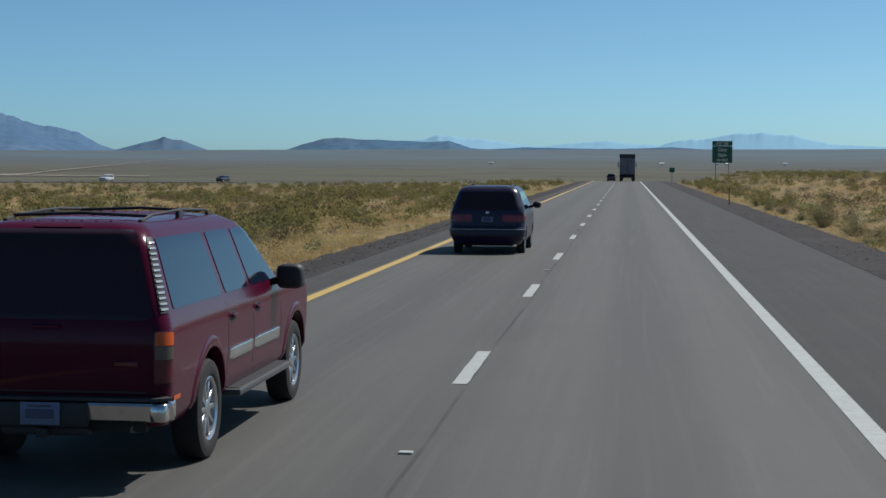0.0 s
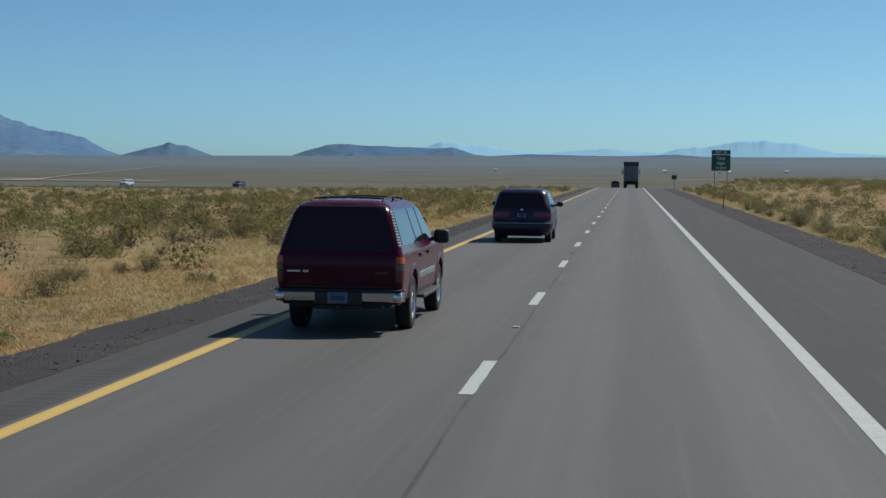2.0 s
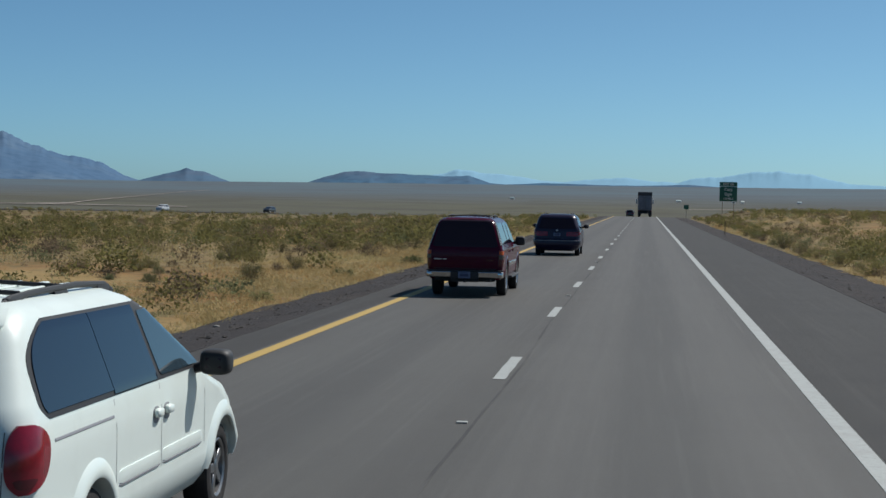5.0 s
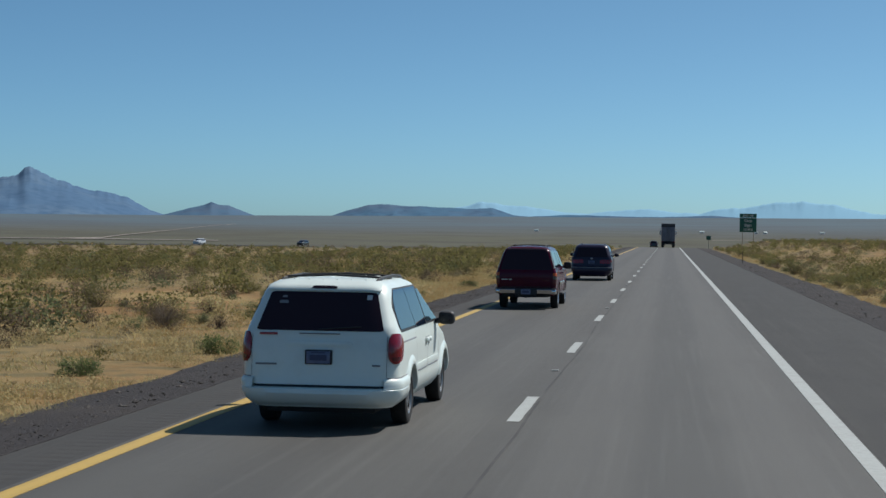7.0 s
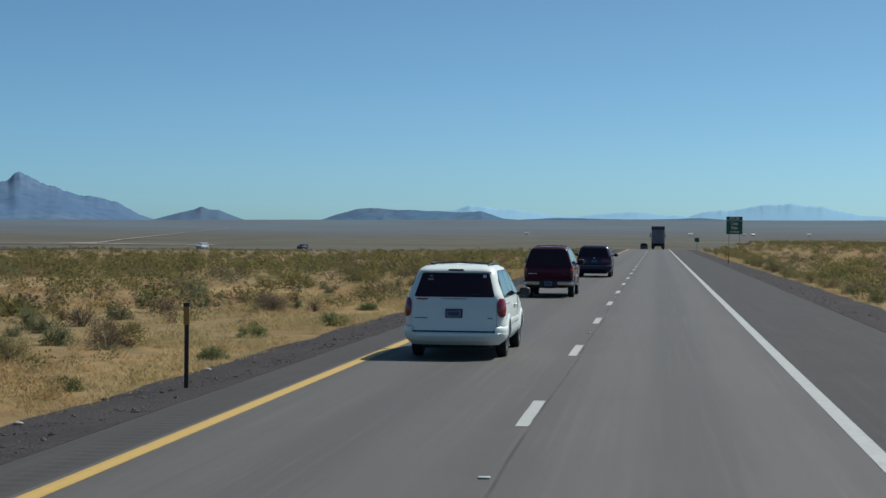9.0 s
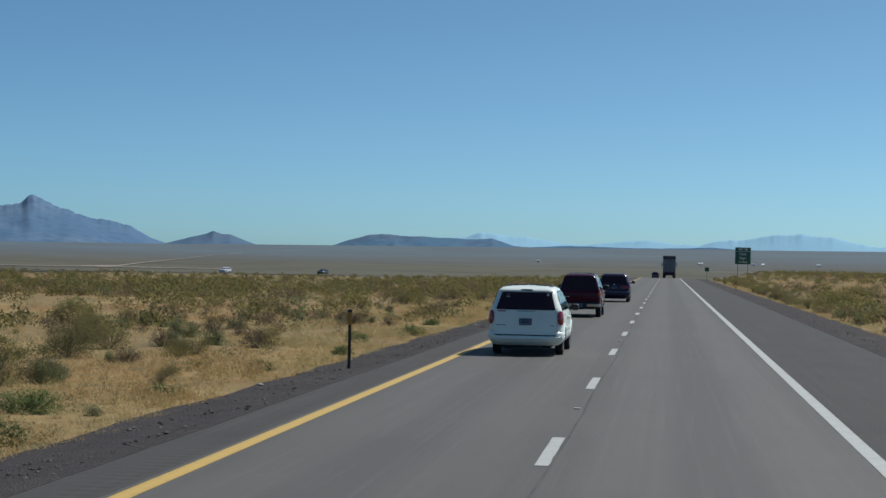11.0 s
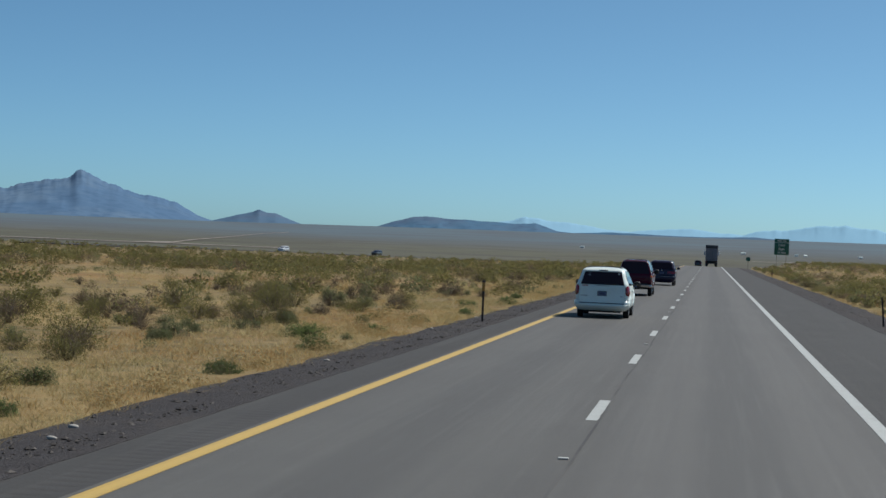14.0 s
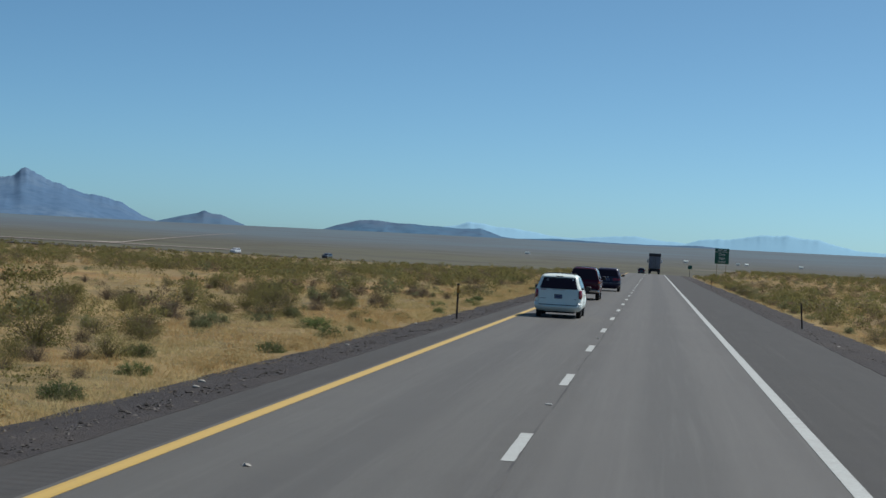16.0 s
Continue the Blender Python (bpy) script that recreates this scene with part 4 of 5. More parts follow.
    part("window_sticker", S.patch('rear', [(-0.52, 1.52), (-0.45, 1.52), (-0.46, 1.545), (-0.51, 1.545)], r=0.4, off=0.010), GREY_TRIM, car)
    part("plate_surround", box(-0.168, 0.168, 0.066, 0.11, 0.768, 0.935, 0.012), BLACK, car)
    plate(car, 0.062, 0.85, 0.29, 0.14)
    for g in (1, -1):
        zs = [1.128 + 0.50 * k / 18 for k in range(19)]
        back = lambda z: 0.40 + 0.02 * (z - 1.115) / 0.495 + 0.34 * ((z - 1.115) / 0.495) ** 5 + 0.13 * max(0, (1.24 - z) / 0.115) ** 2.5
        fore = lambda z: 3.70 - (z - 1.115) * 1.42 - 0.05 * max(0, (z - 1.56) / 0.05) ** 2
        part("window_band", S.panel('side', zs, back, fore, off=0.003, nu=40, g=g), BLACK, car, "black window surround")
        zs = [1.162 + 0.45 * k / 16 for k in range(17)]
        part("quarter_window", S.panel('side', zs, lambda z: back(z) + 0.05, lambda z: 1.64 - 0.16 * (z - 1.145), off=0.009, g=g), SIDE_GLASS, car, "dark rear quarter window")
        zs = [1.14 + 0.472 * k / 16 for k in range(17)]
        part("sliding_door_window", S.panel('side', zs, lambda z: 1.646 - 0.16 * (z - 1.145), lambda z: 2.55 - 0.24 * (z - 1.145), off=0.011, g=g), SIDE_GLASS, car, "dark sliding door window")
        part("front_door_window", S.patch('side', [(2.63, 1.155), (3.56, 1.155), (2.98, 1.57), (2.52, 1.57)], r=0.1, off=0.009, g=g), DOOR_GLASS, car, "front door window")
        for y in (1.62, 2.58, 3.68):
            part("door_seam", S.strip('side', y - 0.004, y + 0.004, [(0.40, 0.001), (0.6, 0.002), (0.95, 0.002), (1.11, 0.002)], 2, g), GREY_TRIM, car)
        part("slide_rail", S.strip('side', 0.55, 1.58, [(1.005, 0.001), (1.008, 0.004), (1.02, 0.004), (1.023, 0.001)], 10, g), GREY_TRIM, car)
        for y0, y1 in ((1.66, 2.565), (2.595, 3.62)):
            mo = part("side_moulding", S.moulding(y0, y1, 0.605, 0.69, 0.012, g), WHITE_PAINT, car, "white side moulding")
            # grey strip put in as the shadow under the moulding
            part("moulding_shadow", S.moulding(y0 + 0.01, y1 - 0.01, 0.592, 0.608, 0.010, g), GREY_TRIM, mo)
        for y in (2.46, 2.70):
            h = part("door_handle", blob(g * (S.side(y, 0.93, 0)[0] + 0.02), y, 0.935, 0.026, 0.07, 0.03, 0.7, 8), WHITE_PAINT, car, "white door handle")
            part("handle_recess", S.patch('side', [(y - 0.075, 0.87), (y + 0.075, 0.87), (y + 0.075, 0.975), (y - 0.075, 0.975)], r=0.8, off=0.002, g=g), GREY_TRIM, h)
        for c in (1.22, 4.22):
            part("wheel_arch_lip", S.flare(c, 0.383, 0.50, 0.03, g), WHITE_PAINT, car, "white flared wheel arch")
        rail = part("roof_rail", tube([(g * 0.60, 0.66, 1.69), (g * 0.60, 0.80, 1.728), (g * 0.60, 1.1, 1.742), (g * 0.60, 1.9, 1.755), (g * 0.60, 2.45, 1.735), (g * 0.60, 2.6, 1.69)], 0.02, 8), BLACK, car, "black roof rail")
        for y in (0.85, 1.6, 2.4):
            part("rail_foot", box(g * 0.60 - 0.022, g * 0.60 + 0.022, y - 0.12, y + 0.12, 1.67, 1.735, 0.012), BLACK, rail)
        wheel(car, "wheel", g * 0.845, 1.22, 0.33, 0.215, g, GREY_ALLOY, 5)
        wheel(car, "wheel", g * 0.845, 4.22, 0.33, 0.215, g, GREY_ALLOY, 5)
    for k in range(6):
        x = -0.45 + 0.18 * k
        part("roof_rib", tube([(x, 0.72, 1.722), (x, 1.5, 1.746), (x, 2.3, 1.742)], 0.016, 6, 0.6), WHITE_PAINT, car)
    for y in (0.95, 1.75):
        part("roof_crossbar", tube([(-0.60, y, 1.75), (0, y, 1.775), (0.60, y, 1.75)], 0.014, 8), BLACK, car, "black roof crossbar")
    mirrors(car, S, 3.46, 1.17, BLACK, 0.115, 0.088, 0.55)
    finish_front(car, S, 1.04, 1.17, 1.55)
    return car


# ---- the dark van ahead, also used for small far vehicles ----
def dark_van(m, paint, label, group, name="minivan", detail=True):
    S = Shell([(0.24, 0.80, 0.16, 4.66, 0.22, 0.4), (0.36, 0.89, 0.05, 4.75, 0.25, 0.5), (0.52, 0.92, 0.0, 4.80, 0.28, 0.55), (0.66, 0.925, 0.02, 4.80, 0.25, 0.5), (0.70, 0.925, 0.07, 4.78, 0.22, 0.5), (0.95, 0.925, 0.10, 4.62, 0.2, 0.45),
               (1.02, 0.915, 0.11, 4.45, 0.2, 0.4), (1.07, 0.905, 0.12, 3.75, 0.2, 0.3), (1.14, 0.89, 0.14, 3.6, 0.2, 0.3), (1.54, 0.76, 0.34, 2.8, 0.2, 0.3), (1.62, 0.70, 0.40, 2.6, 0.2, 0.3), (1.67, 0.60, 0.52, 2.4, 0.22, 0.3), (1.69, 0.3, 0.9, 2.0, 0.2, 0.2)],
              (0.98, 3.83), 0.375, 0.32)
    car = empty(name, m, label, "car", group)
    part("body", S.body(), paint, car)
    underbody(car, 0.25, 4.6, 0.64, 0.20, 0.62)
    part("rear_window", S.patch('rear', [(-0.75, 1.09), (0.75, 1.09), (0.62, 1.52), (-0.62, 1.52)], r=0.14, nu=20), TINT, car, "dark rear window")
    for g in (1, -1):
        part("tail_light", S.patch('rear', [(g * 0.38, 0.80), (g * 0.86, 0.80), (g * 0.86, 0.98), (g * 0.38, 0.98)], r=0.2, off=0.012), RED_LENS, car, "dark red tail light")
        lamp = part("corner_light", S.patch('rear', [(g * 0.88, 0.86), (g * 1.02, 0.86), (g * 1.02, 1.06), (g * 0.88, 1.06)], r=0.2, off=0.014), RED_LENS, car, "red corner light with clear top")
        part("clear_lens", S.patch('rear', [(g * 0.89, 0.99), (g * 1.01, 0.99), (g * 1.01, 1.06), (g * 0.89, 1.06)], r=0.2, off=0.02), CLEAR_LENS, lamp)
        part("side_window", S.patch('side', [(0.55, 1.105), (1.55, 1.105), (1.48, 1.54), (0.6, 1.54)], r=0.15, g=g), SIDE_GLASS, car, "dark side window")
        part("door_window", S.patch('side', [(1.62, 1.105), (2.40, 1.105), (2.30, 1.54), (1.55, 1.54)], r=0.1, g=g), SIDE_GLASS, car, "dark door window")
        part("front_door_window", S.patch('side', [(2.50, 1.105), (3.36, 1.105), (2.82, 1.54), (2.40, 1.54)], r=0.1, g=g), SIDE_GLASS, car, "front door window")
        wheel(car, "wheel", g * 0.795, 0.98, 0.32, 0.20, g, ALLOY, 5)
        wheel(car, "wheel", g * 0.795, 3.83, 0.32, 0.20, g, ALLOY, 5)
        if detail:
            part("roof_rail", tube([(g * 0.55, 0.7, 1.66), (g * 0.55, 0.85, 1.70), (g * 0.55, 1.7, 1.72), (g * 0.55, 2.3, 1.70), (g * 0.55, 2.4, 1.65)], 0.018, 6), BLACK, car, "black roof rail")
            part("bumper_end", S.patch('rear', [(g * 0.86, 0.56), (g * 1.02, 0.56), (g * 1.02, 0.66), (g * 0.86, 0.66)], r=0.3, off=0.012), CHROME, car)
    if detail:
        part("rear_bumper", S.strip('rear', -1.05, 1.05, [(0.42, 0.0), (0.44, 0.03), (0.62, 0.04), (0.66, 0.02), (0.665, 0.0)], 50), paint, car, "dark rear bumper")
        part("bumper_strip", S.strip('rear', -1.0, 1.0, [(0.60, 0.03), (0.605, 0.05), (0.63, 0.05), (0.635, 0.03)], 40), GREY_TRIM, car)
        part("badge", blob(0, 0.11, 1.03, 0.05, 0.012, 0.035, 0.8, 8), BADGE, car, "round silver badge")
        plate(car, 0.075, 0.86, 0.28, 0.13)
    mirrors(car, S, 3.3, 1.17, BLACK, 0.11, 0.09)
    finish_front(car, S, 1.02, 1.15, 1.5)
    return car


def box_truck(m):
    t = empty("box_truck", m, "grey box truck with dark header and white mirrors", "truck")
    part("cargo_box", box(-1.25, 1.25, 0.0, 7.0, 1.0, 3.72, 0.06), TRAILER, t, "grey cargo box")
    part("header", box(-1.27, 1.27, -0.05, 0.3, 3.25, 3.80, 0.04), TRAILER_DARK, t, "dark header over the doors")
    for k in range(5):
        part("marker_light", box(-0.8 + 0.4 * k - 0.1, -0.8 + 0.4 * k + 0.1, -0.075, -0.04, 3.45, 3.58, 0.01, 1), CLEAR_LENS, t)
    for g in (1, -1):
        part("door_leaf", box(g * 0.6 - 0.57, g * 0.6 + 0.57, -0.035, 0.01, 1.12, 3.2, 0.015), TRAILER, t, "grey rear door")
        part("lock_bar", tube([(g * 0.2, -0.06, 1.1), (g * 0.2, -0.06, 2.2), (g * 0.2, -0.06, 3.22)], 0.025, 6), STEEL, t)
        part("tail_light", box(g * 1.05 - 0.12, g * 1.05 + 0.12, -0.06, 0.0, 0.86, 0.98, 0.02), RED_LENS, t, "red tail light")
        part("mud_flap", box(g * 0.95 - 0.3, g * 0.95 + 0.3, 0.5, 0.53, 0.2, 0.95, 0.005), BLACK, t, "black mud flap")
        mr = part("side_mirror", box(g * 1.5 - 0.14, g * 1.5 + 0.14, 7.6, 7.75, 2.0, 2.75, 0.04), SILVER_PAINT, t, "white side mirror")
        part("mirror_arm", tube([(g * 1.1, 7.8, 2.1), (g * 1.3, 7.75, 2.2), (g * 1.45, 7.7, 2.3)], 0.03, 6), BLACK, mr)
        for y in (1.5, 2.7, 8.2):
            wheel(t, "wheel", g * 0.98, y, 0.5, 0.45 if y < 5 else 0.28, g, ALLOY, 6)
    part("bumper_bar", box(-1.2, 1.2, -0.04, 0.06, 0.5, 0.66, 0.02), BLACK, t, "rear underrun bar")
    part("chassis", box(-0.5, 0.5, 0.05, 8.8, 0.62, 1.02, 0.03), UNDER, t)
    part("cab", box(-1.15, 1.15, 7.05, 9.1, 0.6, 3.0, 0.15, 3), DARK_PAINT, t, "dark cab")
    part("windscreen", box(-1.0, 1.0, 9.08, 9.12, 1.7, 2.6, 0.015), SIDE_GLASS, t, "windscreen")
    return t


suv(pose(-2.32, 11.70, 0) @ Matrix.Diagonal((0.90, 1.03, 0.975, 1)))
minivan(pose(-2.03, -20.32, 0) @ Matrix.Diagonal((0.91, 0.955, 0.965, 1)))
dark_van(pose(-1.84, 44.40, 0) @ Matrix.Scale(1.03, 4), NAVY_PAINT, "dark navy minivan with tinted windows and red tail lights", "cars in a row in the passing lane")
box_truck(pose(1.72, 277.0, 0) @ Matrix.Diagonal((0.97, 1.06, 1.13, 1)))
dark_van(pose(-1.15, 318.0, terrain(0, 318)) @ Matrix.Scale(0.85, 4), DARK_PAINT, "small dark car far off beside the truck", "", "distant_car", False)
for x, y, turn, paint, label in ((-104, 352, 170, SILVER_PAINT, "white car on the opposite carriageway"), (-82, 362, 168, DARK_PAINT, "small dark car far off on the opposite carriageway")):
    dark_van(pose(x, y, terrain(x, y) + 0.05, 0, 0, turn) @ Matrix.Scale(0.85, 4), paint, label, "cars on the opposite carriageway", "distant_car", False)
ribbon("opposite_carriageway", lambda y: -112 + (y - 330) * 0.14, lambda y: -92 + (y - 330) * 0.16, 230, 380, SHOULDER, "grey opposite carriageway seen through the brush", "road", dz=0.02, thick=0.3)


def far_house(x, y, w, turn):
    m = pose(x, y, terrain(x, y), 0, 0, turn) @ Matrix.Scale(0.46, 4)
    t = empty("house", m, "small white-roofed house far off on the plain", "house", "houses on the far plain")
    part("wall", box(-w / 2, w / 2, -1.3, 1.3, -0.3, 1.6, 0.05), STICKER, t, "white wall")
    part("roof", grid_bm([[(-w / 2 - 0.2, -1.6, 1.3), (0, -1.6, 1.3), (w / 2 + 0.2, -1.6, 1.3)], [(-w / 2 - 0.2, 0, 3.0), (0, 0, 3.0), (w / 2 + 0.2, 0, 3.0)], [(-w / 2 - 0.2, 1.6, 1.3), (0, 1.6, 1.3), (w / 2 + 0.2, 1.6, 1.3)], [(-w / 2 - 0.2, 1.5, 1.2), (0, 1.5, 1.2), (w / 2 + 0.2, 1.5, 1.2)], [(-w / 2 - 0.2, -1.5, 1.2), (0, -1.5, 1.2), (w / 2 + 0.2, -1.5, 1.2)]], close_v=True), WHITE_PAINT, t, "white sheet roof")
    part("window", box(-0.2 * w, 0.2 * w, -1.33, -1.28, 0.6, 1.2, 0.01, 1), SIDE_GLASS, t)


for x, y, w, turn in ((24, 1155, 7, 10), (60, 1150, 5, -15), (66, 1152, 5, 20), (104, 1160, 6, 5), (-88, 1160, 6.5, -8)):
    far_house(x, y, w, turn)


# ---- signs and posts ----
def text_bm(body, size, x, y, z, depth=0.01, bold=0.012):
    cu = bpy.data.curves.new("legend", 'FONT')
    cu.body, cu.size, cu.align_x, cu.extrude, cu.offset = body, size, 'CENTER', depth, bold
    ob = bpy.data.objects.new("legend", cu)
    me = ob.to_mesh()
    bm = bmesh.new()
    bm.from_mesh(me)
    ob.to_mesh_clear()
    bpy.data.objects.remove(ob)
    bpy.data.curves.remove(cu)
    bmesh.ops.transform(bm, matrix=pose(x, y, z, 90, 0, 0), verts=bm.verts)
    return bm


def letters(bm):
    """Splits a line of writing into its characters."""
    seen, spans = set(), []
    for v in bm.verts:
        if v in seen:
            continue
        todo, group = [v], []
        seen.add(v)
        while todo:
            p = todo.pop()
            group.append(p)
            for e in p.link_edges:
                q = e.other_vert(p)
                if q not in seen:
                    seen.add(q)
                    todo.append(q)
        spans.append((min(p.co.x for p in group), max(p.co.x for p in group), group))
    spans.sort(key=lambda s: s[0])
    merged = []
    for lo, hi, group in spans:
        if merged and lo < merged[-1][1] - 0.01:
            merged[-1] = (merged[-1][0], max(hi, merged[-1][1]), merged[-1][2] + group)
        else:
            merged.append((lo, hi, group))
    out = []
    for lo, hi, group in merged:
        keep = set(group)
        one = bmesh.new()
        copy = {p: one.verts.new(p.co) for p in group}
        for f in bm.faces:
            if f.verts[0] in keep:
                one.faces.new([copy[p] for p in f.verts])
        out.append(one)
    bm.free()
    return out


def road_sign(m):
    s = empty("highway_sign", m, "green highway exit sign with white legend on two steel posts", "road sign")
    p = part("panel", box(-1.15, 1.15, -0.03, 0.03, 2.80, 4.78, 0.02), SIGN_GREEN, s, "green panel")
    q = part("exit_panel", box(-1.15, 1.15, -0.03, 0.03, 4.80, 5.33, 0.02), SIGN_GREEN, s, "green exit number panel")
    part("border", box(-1.12, 1.12, -0.036, -0.028, 4.70, 4.74, 0), SIGN_WHITE, p)
    for body, size, z, o in (("Carp", 0.52, 4.18, p), ("Elgin", 0.52, 3.56, p), ("1/2 MILE", 0.36, 3.02, p), ("EXIT 100", 0.36, 4.93, q)):
        for bm in letters(text_bm(body, size, 0, -0.04, z)):
            part("letter", bm, SIGN_WHITE, o, smooth=0)
    for g in (1, -1):
        part("post", box(g * 0.75 - 0.035, g * 0.75 + 0.035, 0.035, 0.13, -0.3, 5.2, 0.01), POST_TAN, s, "weathered tan post")
    for z in (3.1, 4.2, 5.1):
        part("brace", box(-1.0, 1.0, 0.028, 0.07, z, z + 0.06, 0.005), STEEL, s)
    return s


road_sign(pose(12.6, 205.0, 0))
small = empty("guide_sign", pose(10.4, 345, -0.6), "small green guide sign on a steel post", "road sign")
part("panel", box(-0.5, 0.5, -0.02, 0.02, 1.9, 2.8, 0.02), SIGN_GREEN, small)
part("post", box(-0.05, 0.05, 0.02, 0.1, -0.2, 2.9, 0.01), STEEL, small)


def delineator(x, y, lean, reflector, tall=1.25):
    d = empty("delineator_post", pose(x, y, -0.1, 0, lean, 0), "dark steel roadside marker post standing in the gravel", "marker post", "marker posts along the road")
    prof = [(-0.032, 0.0), (-0.022, 0.01), (-0.009, 0.0), (0.009, 0.0), (0.022, 0.01), (0.032, 0.0)]
    rows = [[(a, b - 0.006, z) for a, b in prof] + [(a, b + 0.006, z) for a, b in prof[::-1]] for z in (-0.2, 0.5, tall)]
    part("post", grid_bm(rows, close_u=True), POST_BROWN, d, "dark brown steel post")
    if reflector:
        part("reflector", box(-0.045, 0.045, -0.022, -0.008, tall - 0.30, tall - 0.04, 0.006), AMBER_REFLECTOR, d, "amber reflector")
        part("cap", box(-0.048, 0.048, -0.024, 0.016, tall - 0.04, tall + 0.02, 0.006), POST_BROWN, d)
    return d


delineator(-5.18, -26.5, 0, True, 1.28)
delineator(-5.25, 92.0, 0, True, 1.2)
delineator(7.68, -14.0, -5, False, 1.1)
delineator(7.95, 109.0, 0, False, 1.1)


# ---- plants ----
def bush_data(rng, w, h, tips, leaves, leaf, spread):
    """Vertices and faces of a shrub: thin branches from one root, small leaves in clumps along them."""
    verts, tw, lf = [], [], []
    ends = []
    for k in range(tips):
        a = rng.random() * 2 * math.pi
        rad = math.sqrt(rng.random())
        top = Vector((math.cos(a) * w / 2 * rad, math.sin(a) * w / 2 * rad, h * (0.14 + 0.86 * math.sqrt(max(0, 1 - rad * rad))) * (0.75 + 0.35 * rng.random())))
        mid = top * 0.5 + Vector(((rng.random() - 0.5) * 0.15 * w, (rng.random() - 0.5) * 0.15 * w, h * 0.02))
        ends.append((mid, top))
        pts = [Vector((top.x * 0.08, top.y * 0.08, -0.08)), mid, top]
        for i in range(2):
            p, q = pts[i], pts[i + 1]
            r0, r1 = (0.012, 0.008) if i == 0 else (0.008, 0.003)
            b = len(verts)
            d = (q - p).normalized()
            s = d.orthogonal().normalized()
            u = d.cross(s)
            for c, r in ((p, r0), (q, r1)):
                verts += [tuple(c + s * r), tuple(c - s * r * 0.5 + u * r * 0.87), tuple(c - s * r * 0.5 - u * r * 0.87)]
            tw += [(b + i0, b + (i0 + 1) % 3, b + 3 + (i0 + 1) % 3, b + 3 + i0) for i0 in range(3)]
    for k in range(leaves):
        if k % 3 == 0:                              # skirts that reach the ground
            a, rad = rng.random() * 2 * math.pi, 0.9 * math.sqrt(rng.random())
            c = Vector((math.cos(a) * rad * w / 2, math.sin(a) * rad * w / 2, h * 0.6 * rng.random() * (1.1 - 0.7 * rad)))
        else:
            mid, top = ends[rng.integers(len(ends))]
            q = -0.55 + 1.6 * math.sqrt(rng.random())
            c = mid.lerp(top, q) + Vector(rng.normal(0, spread, 3).tolist())
        if c.z < 0.02:
            c.z = 0.02 + 0.05 * rng.random()
        s = leaf * (0.6 + 0.8 * rng.random())
        d = Vector(rng.normal(0, 1, 3).tolist()).normalized()
        e = d.orthogonal().normalized()
        b = len(verts)
        verts += [tuple(c - d * s), tuple(c + e * s * 0.7), tuple(c + d * s)]
        lf.append((b, b + 1, b + 2))
    return verts, tw, lf


def bush_mesh(name, rng, w, h, tips, leaves, leaf, spread, leaf_mat):
    v, tw, lf = bush_data(rng, w, h, tips, leaves, leaf, spread)
    me = bpy.data.meshes.new(name)
    me.from_pydata(v, [], tw + lf)
    me.materials.append(TWIG)
    me.materials.append(leaf_mat)
    me.polygons.foreach_set("material_index", [0] * len(tw) + [1] * len(lf))
    return me


rng = np.random.default_rng(11)
KINDS = {
    "creosote_bush": ("olive green creosote bush with thin grey branches", [bush_mesh("creosote_bush", rng, 1.9, 1.1, 48, 2900, 0.032, 0.13, LEAF_GREEN) for k in range(3)]),
    "sage_bush": ("low rounded grey-green sage bush", [bush_mesh("sage_bush", rng, 1.05, 0.55, 30, 1800, 0.028, 0.06, LEAF_SAGE) for k in range(2)]),
    "dry_shrub": ("dry greyish brown desert shrub", [bush_mesh("dry_shrub", rng, 1.25, 0.7, 46, 1700, 0.024, 0.08, LEAF_DRY) for k in range(2)]),
}


def density(x, y):
    """Patches of thick and thin brush."""
    p = 0.5 + 1.3 * noise.noise((x / 14, y / 24, 3.3)) + 0.5 * noise.noise((x / 5, y / 7, 8.1))
    d = (-x - 6.4) if x < 0 else (x - 9.2)
    return max(0.06, p) * min(1.0, 0.08 + max(0, d - (0.9 if x < 0 and y < 60 else 0.0)) / (2.5 if x < 0 else 0.9))


def place(n, y0, y1, wide, clear=6.6):
    """Spots on both sides of the road, out to a width that suits the stretch."""
    out = []
    while len(out) < n:
        y = y0 + (y1 - y0) * rng.random()
        if rng.random() < 0.68:
            x = -clear - wide * rng.random() ** 1.15
        else:
            x = clear + 2.7 + wide * 0.6 * rng.random() ** 1.3
        if rng.random() < density(x, y):
            out.append((x, y))
    return out


pick = ["creosote_bush", "creosote_bush", "sage_bush", "dry_shrub", "sage_bush", "dry_shrub"]
for x, y in place(245, -84, 0, 30) + [(-9.2 - 7.0 * rng.random() ** 1.3, -62 + 46 * rng.random()) for k in range(60)] + [(-8.8 - 9.0 * rng.random() ** 1.2, -12 + 74 * rng.random() ** 1.2) for k in range(64)] + [(9.7 + 0.5 * noise.noise((k, 0, 5)), -70 + 9.5 * k + 4 * noise.noise((k, 3, 5)), ) for k in range(20)]:
    k = pick[rng.integers(len(pick))]
    label, meshes = KINDS[k]
    ob = link(k, meshes[rng.integers(len(meshes))])
    s = 0.46 + 0.62 * rng.random() ** 1.7
    if abs(x + 7.4) < 1.6:
        s *= 0.55
    elif x < 0:
        s *= 0.85
    ob.matrix_world = Matrix.LocRotScale((x, y, terrain(x, y) - 0.16), Euler((0, 0, rng.random() * 6.28)), (s, s, s * (0.8 + 0.3 * rng.random())))
    tagged(ob, label, "bush", "bushes on the desert ground")


